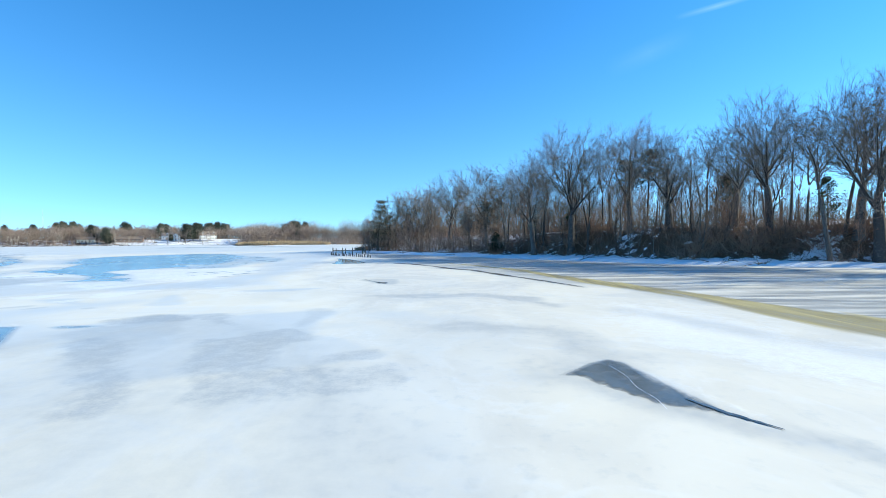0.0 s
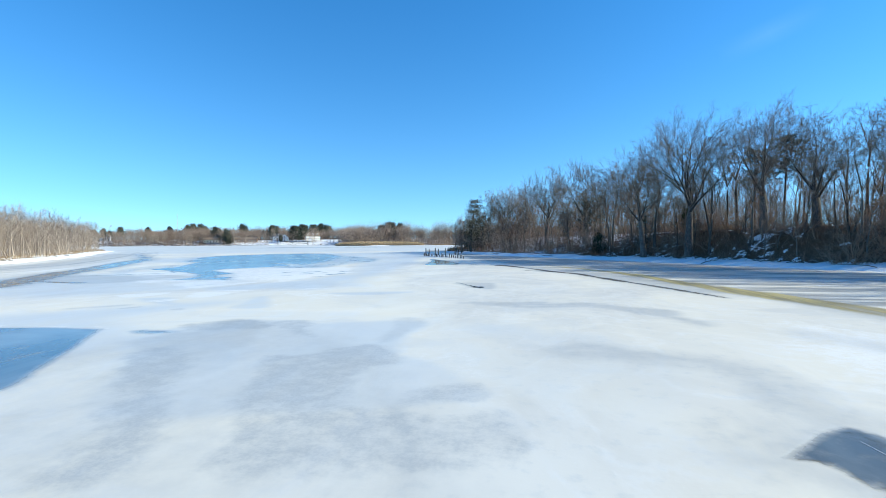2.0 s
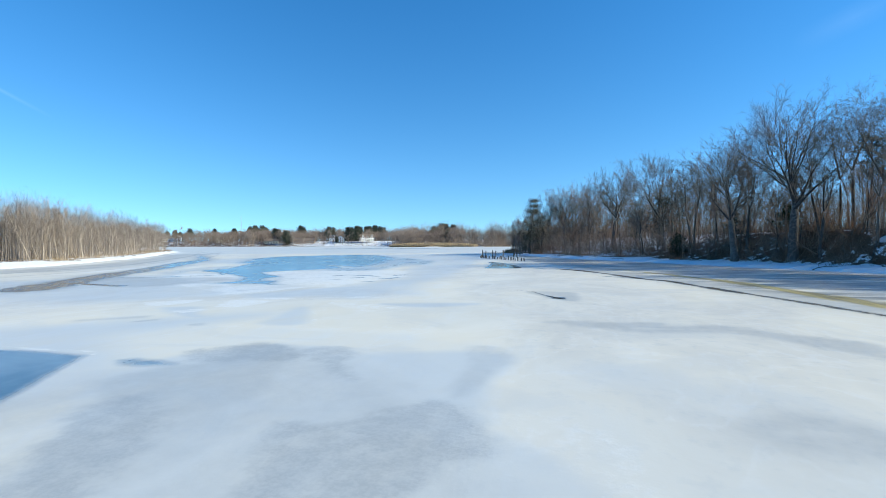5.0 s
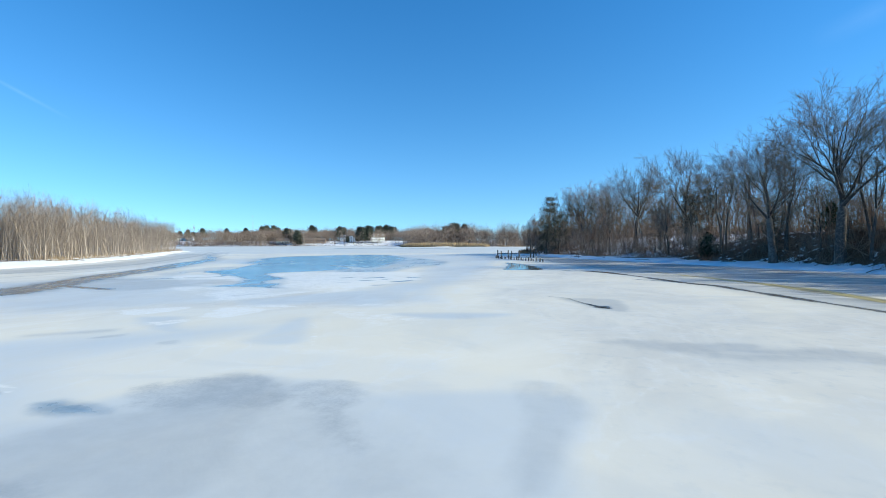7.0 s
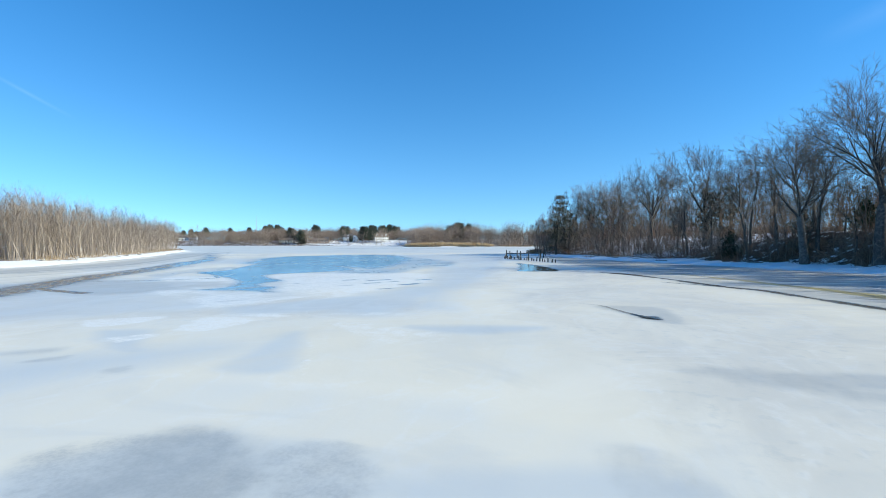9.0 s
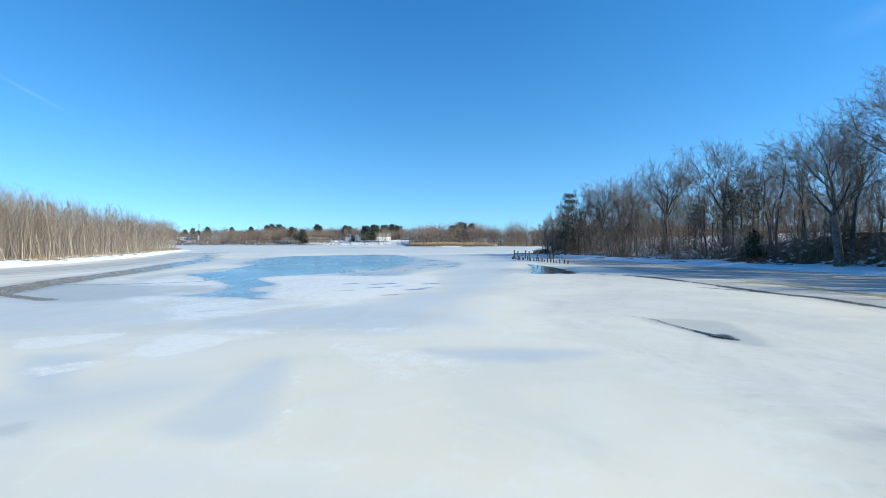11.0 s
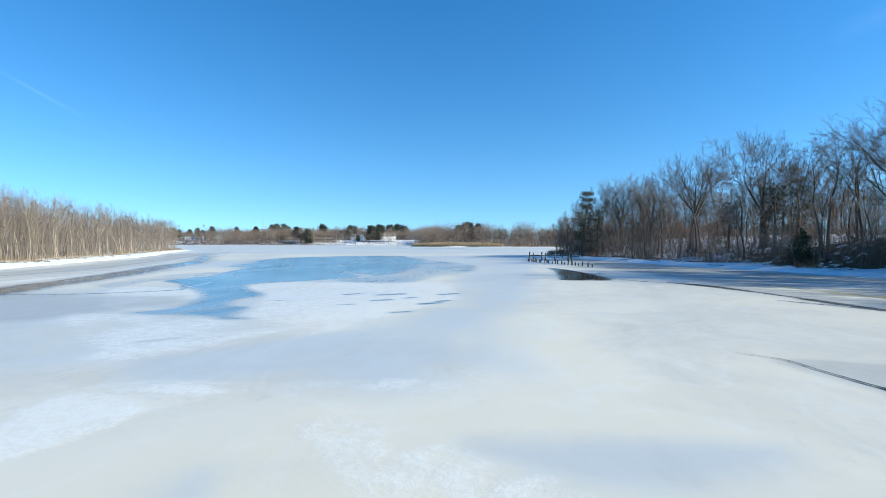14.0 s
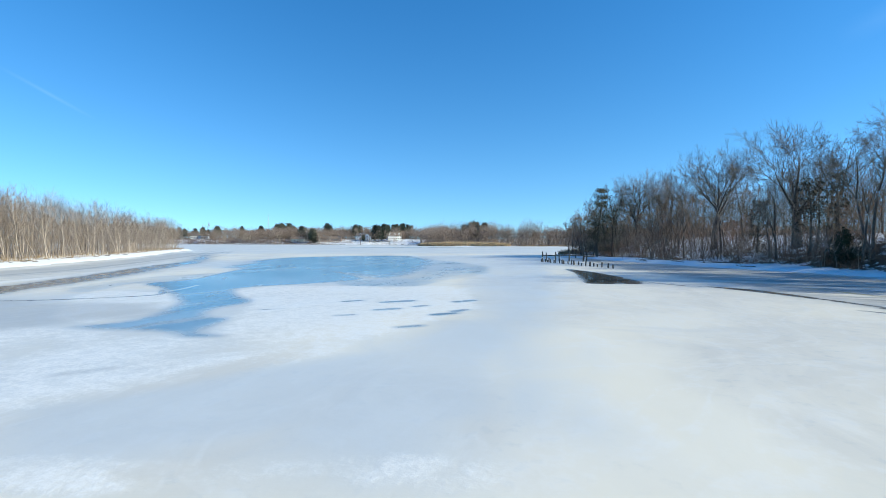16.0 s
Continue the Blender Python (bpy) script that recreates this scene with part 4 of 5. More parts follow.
mark("grey", [(-12.6, 15.0), (-12.7, 15.8), (-12.5, 16.7), (-11.9, 17.4), (-12.4, 19.3), (-11.6, 19.6), (-10.3, 19.0), (-9.6, 17.2), (-8.7, 15.7), (-9.1, 14.8), (-9.5, 14.1), (-10.4, 13.8)], 0, 0.5, 0.7)
mark("mottle", [(-10.3, 19.1), (-10.0, 19.7), (-9.3, 19.7), (-8.9, 18.5), (-7.6, 17.1), (-8.1, 17.2), (-9.1, 18.1)], 0, 0.3, 0.35)
mark("grey", [(-6.1, 20.8), (-5.3, 20.9), (-4.7, 19.6), (-5.0, 18.8), (-5.1, 17.1), (-5.3, 16.5), (-5.5, 17.8), (-5.6, 19.1)], 0, 0.3, 0.0)
mark("mottle", [(-12.6, 17.5), (-13.3, 18.1), (-12.8, 18.9), (-12.3, 19.2), (-12.2, 19.5), (-11.3, 19.5), (-10.7, 19.1), (-10.0, 18.6), (-10.1, 18.0), (-12.3, 17.2)], 0, 0.3, 0.7)
mark("mottle", [(-9.9, 18.9), (-9.9, 19.4), (-9.5, 19.6), (-8.9, 19.3), (-8.7, 18.7), (-9.0, 18.4), (-9.5, 18.2)], 0, 0.35, 0.6)
mark("grey", [(-4.6, 25.7), (-3.5, 26.3), (-2.6, 26.1), (-1.4, 26.6), (-0.5, 26.6), (-0.9, 25.6), (-2.3, 25.0), (-3.3, 25.0), (-3.9, 25.5)], 0, 0.4, 0.7)
mark("grey", [(-3.8, 25.5), (-1.9, 26.1), (-0.2, 26.1), (1.5, 26.7), (3.0, 25.4), (4.6, 24.7), (4.6, 23.3), (3.7, 22.9), (2.5, 24.2), (1.1, 25.4), (-1.3, 25.4)], 0, 0.4, 0.7)
mark("grey", [(-0.3, 16.5), (0.6, 17.1), (1.5, 16.5), (2.6, 16.0), (3.4, 15.4), (3.7, 14.3), (3.4, 12.7)], 0.4, 0.6, 1.1)
mark("grey", [(3.3, 15.3), (3.8, 14.5), (3.8, 12.7), (3.9, 11.7)], 0.25, 0.5, 0.5)
mark("tint", [(-13.5, 15.9), (-12.8, 18.5), (-11.5, 19.6), (-8.9, 19.3), (-6.1, 20.4), (-4.6, 19.9), (-4.8, 17.4), (-4.3, 15.1), (-6.5, 14.2), (-10.1, 14.8), (-11.3, 13.9)], 0, 0.6, 0.7)
mark("cream", [(-23.9, 25.6), (-17.6, 27.5), (-9.5, 29.2), (-6.3, 27.0), (-8.6, 23.3), (-15.9, 22.1), (-19.1, 20.6)], 0, 0.8, 0.2)
mark("cream", [(-18.9, 24.4), (-17.0, 29.1), (-12.7, 27.8), (-9.9, 25.4), (-12.7, 23.5), (-16.1, 22.6)], 0, 0.8, 0.5)
mark("grey", [(-19.3, 21.3), (-19.1, 21.8), (-18.9, 22.2), (-18.7, 21.7)], 0.0, 0.2, 0.4)
mark("grey", [(-16.7, 21.4), (-16.5, 21.9), (-16.1, 21.4)], 0, 0.2, 0.3)

shore_r, shore_l = signed(iq, RIGHT_LAND), signed(iq, LEFT_LAND)
layers["white"] = np.maximum(layers["white"], np.clip(0.5 - np.abs(shore_r + 2.0) / 2.2, -6, 0.5))
layers["white"] = np.maximum(layers["white"], np.clip(0.7 - np.abs(shore_l + 3.8) / 2.7, -6, 1))
add_attr(ice_me, "bank", np.clip(shore_l, -60, 5))
# ice turns bluer with distance: low sky's sheen put into its colour
far_sheen = np.clip((np.hypot(iq[:, 0], iq[:, 1]) - 70) / 90, 0, 1)
layers["tint"] = np.maximum(layers["tint"], -6 + 6.25 * far_sheen)
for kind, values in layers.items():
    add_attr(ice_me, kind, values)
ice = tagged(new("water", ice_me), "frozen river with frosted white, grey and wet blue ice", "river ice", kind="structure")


# a healed white crack across the dark opening
seam = Tubes()
line = smooth_line([(3.78, 11.25), (3.86, 10.4), (3.78, 9.6), (3.86, 8.9), (3.80, 8.3)], False, 5)
seam.add([Vector((x, y, 0.006)) for x, y in line], [0.004 + 0.002 * (i % 3) for i in range(len(line))], 5)
crack = new("ice_crack", mesh_of("ice_crack", [(x, y, 0.004 + 0.4 * (z - 0.006)) for x, y, z in seam.v], seam.f, SNOW))
crack.parent = ice


def lead(label, pts, widths):
    """A narrow dark crack of clear ice, as a thin tapering sheet just above the frost."""
    line = smooth_line(pts, False, 5)
    w = np.interp(np.linspace(0, 1, len(line)), np.linspace(0, 1, len(widths)), widths)
    d = np.gradient(line, axis=0)
    side = np.stack([-d[:, 1], d[:, 0]], 1) / np.hypot(*d.T)[:, None]
    g = random.Random(5)
    v, f = [], []
    for p, n, k in zip(line, side, w):
        a, b = p + n * k * g.uniform(0.5, 1.2), p - n * k * g.uniform(0.5, 1.2)
        v.extend([(a[0], a[1], 0.016), (b[0], b[1], 0.016)])
    for i in range(len(line) - 1):
        f.append((2 * i, 2 * i + 1, 2 * i + 3, 2 * i + 2))
    piece("ice_crack", mesh_of("ice_crack", v, f, DARK_ICE), ice, label)


lead("dark feathered end of the clear opening", [(4.4, 8.9), (4.6, 8.4), (4.8, 8.0), (5.0, 7.7), (5.2, 7.4)], (0.01, 0.06, 0.07, 0.04, 0.01))
lead("dark open crack in frosted ice", [(-7.4, 37.0), (-6.4, 36.5), (-5.9, 35.5), (-5.2, 34.3), (-4.6, 33.5), (-4.2, 33.1)], (0.005, 0.025, 0.03, 0.06, 0.17, 0.02))


# ---- planting ----
class Plants:
    """Copies of a few models, each set down on the ground."""

    def __init__(self, models):
        self.models, self.used = models, set()

    def put(self, k, x, y, z, size, turn, lean=0.0):
        k %= len(self.models)
        m = pose(x, y, z, lean, 0, turn)
        if k in self.used:
            return copy_thing(self.models[k], m @ Matrix.Diagonal((size, size, size, 1)))
        self.used.add(k)
        self.models[k].matrix_basis = m
        return self.models[k]


rng = random.Random(7)
oaks = Plants([
    tree_thing("oak_tree", "tall bare oak with grey-brown bark on the wooded bank", "tree",
               vase_tree(311 + i, 15.5, 0.33 + 0.03 * (i % 3), (0.26, 0.28, 0.20, 0.30, 0.24)[i], (5, 4, 5, 5, 4)[i], (0.66, 0.60, 0.70, 0.66, 0.62)[i],
                         (9, 8, 6, 4), 0.0085, (0.65, (0.37, 0.33, 0.38, 0.37, 0.35)[i], 0.35), 0.03, 0.10), BARK, TWIG, "oaks on the bank")
    for i in range(5)])
slims = Plants([
    tree_thing("slender_tree", "slender bare woodland tree with dark upright trunk", "tree",
               vase_tree(331 + i, 14.0, 0.15 + 0.02 * (i % 3), (0.42, 0.30, 0.50, 0.25, 0.36, 0.46)[i], (2, 2, 1, 3, 2, 2)[i], 0.50, (9, 6, 4, 3), 0.0100,
                         (0.62, 0.23 + 0.03 * (i % 3), 0.41), 0.06, 0.13), BARK, TWIG, "slender trees on the bank")
    for i in range(6)])

# the tall trees along the crest of the bank: x, y, height of the top, model
CREST = [
    (-10.1, 127.3, 17.0, 0), (-4.8, 126.2, 16.8, 3), (0.6, 109.5, 18.0, 1), (7.9, 97.3, 17.8, 2),
    (13.8, 76.0, 16.7, 3), (18.6, 72.0, 19.4, 0), (26.5, 69.3, 18.2, 4), (30.3, 65.2, 17.3, 2),
    (35.6, 59.3, 16.9, 1), (38.0, 56.3, 19.7, 3), (44.2, 51.6, 20.4, 0), (42.9, 47.5, 18.0, 4),
    (54.0, 46.0, 20.0, 1), (51.0, 38.0, 19.0, 2),
]
ORDER = sorted(range(len(CREST)), key=lambda i: abs(CREST[i][2] - ground_z(*CREST[i][:2]) - 15.5))
for i in ORDER:
    x, y, top, k = CREST[i]
    z = ground_z(x, y)
    oaks.put(k, x, y, z, (top - z) / 15.5, rng.uniform(0, 360))

# slighter trees among and behind them
SLIGHT = [(-13.9, 128, 15.0), (5.1, 112.7, 15.6), (10.9, 85.3, 12.5), (20.2, 93.1, 17.7), (20.7, 70.5, 13.2), (25.3, 74.3, 18.6), (30.7, 70.6, 16.1),
          (32.7, 64.0, 17.1), (37.4, 69.2, 19.0), (41.5, 64.7, 15.3), (41.4, 55.1, 17.3), (40.1, 50.2, 16.6), (-18, 130, 12), (-21, 133, 10.5), (-22, 138, 9)]
spots = [(x, y, top - ground_z(x, y)) for x, y, top in SLIGHT]


def inland(u, s):
    """A point s metres behind the right shore, u along it from 0 (near) to 1 (the point)."""
    line = smooth_line(RIGHT_SHORE[1:13])
    i = min(int(u * (len(line) - 1)), len(line) - 2)
    d = line[i + 1] - line[i]
    p = line[i] + d * (u * (len(line) - 1) - i)
    n = np.array([d[1], -d[0]]) / np.hypot(*d)
    return float(p[0] + n[0] * s), float(p[1] + n[1] * s)


for i in range(76):
    x, y = inland((i + rng.random()) / 76 if i % 5 else rng.uniform(0.4, 0.7), rng.choice((rng.uniform(6, 14), rng.uniform(14, 40), rng.uniform(20, 55))))
    spots.append((x, y, rng.uniform(8.5, 13.5)))
for i in range(24):
    x, y = inland(0.55 * (i + rng.random()) / 24, rng.choice((rng.uniform(6, 12), rng.uniform(7, 16), rng.uniform(12, 34))))
    spots.append((x, y, rng.uniform(8.5, 14.0)))
heights = land([s[:2] for s in spots])[0]
for i, ((x, y, h), z) in enumerate(zip(spots, heights)):
    slims.put(i, x, y, z, h / 14.0, rng.uniform(0, 360), rng.uniform(-4, 4))

# evergreens on the bank
cedar = evergreen_thing("ivy_clad_cedar", "dark ivy-covered evergreen with ragged top at the point", "evergreen tree",
                        evergreen(3, 13.0, 0.25, 0.10, 2.5, 22, 9, 16, 0.32, 0.35, 0.55), IVY)
cedar.matrix_basis = pose(-17.2, 118.0, ground_z(-17.2, 118.0))
ivies = Plants([
    evergreen_thing("ivy_clad_tree", "dark ivy-smothered tree with ragged outline on the bank", "evergreen tree",
                    evergreen(4 + i, 9.0, 0.2, 0.1, 3.1, 18, 7, 11, 0.22, 0.45, 0.4), IVY, "ivy-clad trees")
    for i in range(2)])
for k, (x, y, s) in enumerate([(-14.6, 118.6, 1.0), (7.5, 91.5, 1.0), (9.8, 90.0, 0.95), (4.0, 99.0, 0.8), (14.5, 79.0, 0.6)]):
    ivies.put(k, x, y, ground_z(x, y), s, k * 70)
pines = Plants([
    evergreen_thing("pine_tree", "dark green pine with high ragged crown among bare trees", "pine tree",
                    evergreen(51, 14.0, 0.2, 0.55, 3.2, 13, 6, 14, 0.36, 0.4, 0.3), NEEDLE, "pines on the bank")])
for k, (x, y, s) in enumerate([(33.5, 80, 1.0), (31.0, 83, 0.93)]):
    pines.put(0, x, y, ground_z(x, y), s, k * 70)
young_pines = Plants([
    evergreen_thing("young_pine", "young dark green pine with pointed crown under bare trees", "pine tree",
                    evergreen(52, 8.0, 0.12, 0.12, 2.5, 15, 6, 11, 0.32, 0.8, 0.25), NEEDLE, "young pines on the bank")])
for k, (x, y, s) in enumerate([(39.8, 68, 1.0), (46.0, 58, 0.8)]):
    young_pines.put(0, x, y, ground_z(x, y), s, k * 70)
hollies = Plants([
    evergreen_thing("holly_bush", "dark evergreen bush low on the bank", "bush",
                    evergreen(61, 3.6, 0.06, 0.08, 1.5, 12, 6, 9, 0.3, 0.6), NEEDLE, "evergreen bushes")])
for k, (x, y, s) in enumerate([(20.5, 79, 1.3), (9.0, 86.5, 1.0)]):
    hollies.put(k, x, y, ground_z(x, y), s, k * 50)

# bushy understorey trees, thickest towards the point
bushy = Plants([
    tree_thing("understorey_tree", "small bushy leafless tree in the bank's understorey", "tree",
               bare_tree(41 + i, 7.0, 0.085, 0.34, 0.10, (7, 5, 5, 3), 0.012, 0.15, 0.06, 0.9, (0.56, 0.36, 0.46)), BARK, BRUSH, "understorey trees")
    for i in range(6)])
spots = []
for i in range(112):
    u = 1 - (1 - (i + rng.random()) / 112) * (0.55 + 0.45 * rng.random())
    x, y = inland(u, rng.choice((rng.uniform(3.5, 9), rng.uniform(5, 18), rng.uniform(10, 30))))
    spots.append((x, y, rng.uniform(0.6, 1.3) * (0.65 + 0.7 * u)))
for i in range(14):
    x, y = inland(0.04 + 0.5 * (i + rng.random()) / 14, rng.uniform(6, 20))
    spots.append((x, y, rng.uniform(0.5, 0.95)))
spots += [(-19.5, 117.5, 1.0), (-21.3, 121.5, 1.05), (-20.4, 124.5, 1.25), (-22.4, 127, 1.0), (-23.6, 131, 1.1), (-22.5, 134, 1.2), (-24.6, 137, 0.9), (-18.0, 121, 1.35), (-20.8, 129, 1.3)]
heights = land([s[:2] for s in spots])[0]
for i, ((x, y, h), z) in enumerate(zip(spots, heights)):
    bushy.put(i, x, y, z, h, rng.uniform(0, 360), rng.uniform(-6, 6))

# brush on the slope
brush = Plants([
    tagged(new("brush_shrub", mesh_of("brush_shrub", w.v, w.f, BRUSH)), "tangled leafless reddish-brown brush on the bank", "shrub", "brush on the bank")
    for w in (shrub(71 + i, 3.0, 12, 6, 0.012) for i in range(6))])
spots = []
for i in range(185):
    u = (i + rng.random()) / 185
    x, y = inland(u, rng.choice((rng.uniform(2.6, 5), rng.uniform(3, 7), rng.uniform(4, 10), rng.uniform(6, 16))))
    spots.append((x, y, rng.uniform(0.4, 1.2)))
for i in range(110):
    x, y = inland(0.62 * (i + rng.random()) / 110, rng.choice((rng.uniform(5, 9), rng.uniform(7, 15))))
    spots.append((x, y, rng.uniform(0.8, 1.45)))
heights = land([s[:2] for s in spots])[0]
for i, ((x, y, h), z) in enumerate(zip(spots, heights)):
    brush.put(i, x, y, z, h, rng.uniform(0, 360), rng.uniform(-12, 12))

# ---- grove on the far side of the ice ----
willows = Plants([
    tree_thing("willow_sapling", "pale slender leafless sapling in a dense shoreline grove", "sapling",
               bare_tree(91 + i, 8.0, 0.062, 0.20, 0.16, (8, 4, 3, 2), 0.012, 0.14, 0.07, 0.75, (0.60, 0.22, 0.42)), PALE_BARK, PALE_TWIG, "saplings of the grove")
    for i in range(7)])


def beside(u, s):
    """A point s metres behind the left shore."""
    line = smooth_line(LEFT_SHORE[1:10])
    i = min(int(u * (len(line) - 1)), len(line) - 2)
    d = line[i + 1] - line[i]
    p = line[i] + d * (u * (len(line) - 1) - i)
    n = np.array([-d[1], d[0]]) / np.hypot(*d)
    return float(p[0] + n[0] * s), float(p[1] + n[1] * s)


spots = []
for i in range(225):
    x, y = beside(0.2 + 0.8 * (i + rng.random()) / 225, 0.8 + 11 * rng.random() ** 1.5)
    spots.append((x, y, rng.uniform(0.95, 1.25)))
heights = land([s[:2] for s in spots])[0]
for i, ((x, y, h), z) in enumerate(zip(spots, heights)):
    willows.put(i, x, y, z, h, rng.uniform(0, 360), rng.uniform(-4, 4))



def thicket(name, label, points, low, high, width, material, lean=0.25, fork=2):
    """A far wood too dense to count: thin tapering stems with side shoots, in one mesh."""
    v, f = [], []
    z = land(points)[0]
    for (x, y), g in zip(points, z):
        h = rng.uniform(low, high)
        base = Vector((x, y, g - 0.2))
        tip = base + Vector((rng.gauss(0, lean) * h * 0.4, rng.gauss(0, lean) * h * 0.4, h))
        for k in range(fork + 1):
            a = base if k == 0 else base.lerp(tip, rng.uniform(0.3, 0.92))
            b = tip if k == 0 else a + Vector((rng.gauss(0, 0.3), rng.gauss(0, 0.3), rng.uniform(0.5, 1))) * h * rng.uniform(0.12, 0.34)
            w = width * (1 if k == 0 else 0.6)
            t = rng.uniform(0, 3.14)
            s = Vector((math.cos(t), math.sin(t), 0)) * w
            r = Vector((-s.y, s.x, 0))
            i = len(v)
            v.extend([tuple(a + s), tuple(a - s * 0.5 + r), tuple(a - s * 0.5 - r), tuple(b)])
            f.extend([(i, i + 1, i + 3), (i + 1, i + 2, i + 3), (i + 2, i, i + 3)])
    return tagged(new(name, mesh_of(name, v, f, material)), label, "thicket", kind="stuff")


def wood(name, label, points, low, high, wide, n, width, material):
    """Far bare trees too dense to count: stems under rounded crowns of fine twigs, in one mesh."""
    v, f = [], []
    z = land(points)[0]
    swell = wave(np.array(points), high * 0.8, 2.7)
    for (x, y), g, s in zip(points, z, swell):
        h = low + (high - low) * min(1.0, max(0.0, 0.45 + 0.4 * s + rng.uniform(-0.3, 0.3)))
        base, top = Vector((x, y, g - 0.2)), Vector((x + rng.gauss(0, 0.05) * h, y + rng.gauss(0, 0.05) * h, g + 0.72 * h))
        mid = base.lerp(top, 0.82)
        rods = [(base, top, width * 2.4)]
        for k in range(n):
            u = rng.random() ** 0.4
            d = rand_dir(rng, 0.2)
            b = mid + Vector((d.x * wide * h, d.y * wide * h, d.z * 0.40 * h)) * u
            if k % 9 == 0:
                a = base.lerp(top, rng.uniform(0.4, 0.95))
                b = a.lerp(b, 0.75)
            else:
                a = b + rand_dir(rng, -0.5) * h * rng.uniform(0.06, 0.16) + (mid - b) * 0.12
            rods.append((a, b, width))
        for a, b, w in rods:
            t = rng.uniform(0, 3.14)
            s = Vector((math.cos(t), math.sin(t), 0)) * w
            r = Vector((-s.y, s.x, 0))
            i = len(v)
            v.extend([tuple(a + s), tuple(a - s * 0.5 + r), tuple(a - s * 0.5 - r), tuple(b)])
            f.extend([(i, i + 1, i + 3), (i + 1, i + 2, i + 3), (i + 2, i, i + 3)])
    return tagged(new(name, mesh_of(name, v, f, material)), label, "woods", kind="stuff")


thicket("grove_thicket", "dense pale leafless stems filling the grove", [beside(0.2 + 0.8 * rng.random(), 1.5 + 20 * rng.random()) for _ in range(5000)], 3.5, 7.5, 0.013, PALE_TWIG, 0.16, 6)
wood("grove_crowns", "soft grey-tan twiggy crowns of the grove", [beside(0.2 + 0.8 * rng.random(), 1.5 + 20 * rng.random()) for _ in range(700)], 8.2, 11.1, 0.22, 110, 0.010, PALE_TWIG)
wood("grove_crowns", "taller grey-tan twiggy crowns at the grove's near end", [beside(0.2 + 0.3 * rng.random(), 3 + 16 * rng.random()) for _ in range(110)], 10.0, 12.8, 0.22, 110, 0.010, PALE_TWIG)
wood("bank_scrub", "grey-brown leafless scrub on the slope by the point", [inland(0.40 + 0.60 * rng.random(), 2.4 + 9 * rng.random()) for _ in range(300)], 2.0, 6.0, 0.38, 120, 0.0095, SCRUB)
thicket("bank_thicket", "dense thin brown stems behind the bank trees", [inland(rng.random() ** 0.75, 6 + 34 * rng.random()) for _ in range(5200)] + [inland(0.5 * rng.random(), 6 + 14 * rng.random()) for _ in range(1700)], 1.5, 5.2, 0.014, BRUSH, 0.5, 6)
wood("bank_crowns", "dense fine-twigged small trees behind the bank trees", [inland(0.40 + 0.60 * rng.random() ** 0.8, 5 + 34 * rng.random()) for _ in range(330)], 5.5, 12.0, 0.25, 120, 0.011, TWIG)
wood("inland_woods", "far bare woods rising behind the bank", [inland(0.36 + 0.64 * rng.random(), 38 + 40 * rng.random()) for _ in range(170)], 7.0, 12.5, 0.28, 130, 0.02, TWIG)

# ---- far shore ----
far_trees = Plants([
    tree_thing("far_tree", "bare grey-brown tree on the far shore", "tree",
               bare_tree(121 + i, 20.0, 0.35, 0.40, 0.15, (9, 4, 3, 2), 0.065, 0.05, 0.03, 1.2, (0.57, 0.40, 0.45)), PALE_BARK, HAZED_TWIG, "bare trees on the far shore")
    for i in range(6)])
far_pines = Plants([
    evergreen_thing("far_pine", "dark green pine on the far shore", "pine tree",
                    evergreen(141 + i, 16.0, 0.25, 0.12 + 0.2 * i, 4.4, 16, 6, 9, 1.3, 0.5), HAZED_NEEDLE, "pines on the far shore")
    for i in range(2)])
far_line = smooth_line(FAR_SHORE)


def beyond(x, s):
    """A point s metres behind the far shore, near the given x."""
    return x, float(np.interp(x, far_line[:, 0], far_line[:, 1])) + s


spots = []
for i in range(80):
    spots.append((*beyond(-660 + 425 * (i + rng.random()) / 80, rng.choice((rng.uniform(4, 18), rng.uniform(4, 40), rng.uniform(45, 110)))), rng.uniform(0.55, 0.92)))
for i in range(30):
    spots.append((*beyond(-190 + 260 * (i + rng.random()) / 30, rng.uniform(24, 60)), rng.uniform(0.45, 0.72)))
heights = land([s[:2] for s in spots])[0]
for i, ((x, y, h), z) in enumerate(zip(spots, heights)):
    far_trees.put(i, x, y, z, h * 1.08, rng.uniform(0, 360))
spots = [(-473, 506, 1.05), (-448, 511, 1.00), (-422, 512, 1.15), (-420, 516, 1.20), (-421, 522, 1.15), (-414, 523, 1.20), (-413, 530, 1.05), (-369, 490, 0.95), (-362, 487, 0.90),
         (-341, 472, 1.00), (-340, 474, 0.95), (-369, 542, 1.20), (-369, 548, 1.10), (-319, 528, 1.05), (-318, 535, 1.05), (-290, 497, 0.55), (-284, 513, 1.10), (-278, 510, 1.10),
         (-277, 517, 1.15), (-275, 521, 1.10), (-275, 528, 1.05), (-292, 578, 1.15), (-289, 583, 1.20), (-286, 590, 1.25), (-281, 594, 1.20), (-278, 599, 1.10)]
spots += [(*beyond(-700 + 230 * (i + rng.random()) / 26, rng.choice((rng.uniform(30, 70), rng.uniform(60, 130)))), rng.uniform(0.7, 1.1)) for i in range(26)]
spots += [(-141, 412, 1.05), (-136, 416, 1.15), (-130, 414, 1.15), (-125, 418, 1.1), (-137, 422, 1.2)]
heights = land([s[:2] for s in spots])[0]
for i, ((x, y, h), z) in enumerate(zip(spots, heights)):
    far_pines.put(i, x, y, z, h, rng.uniform(0, 360))
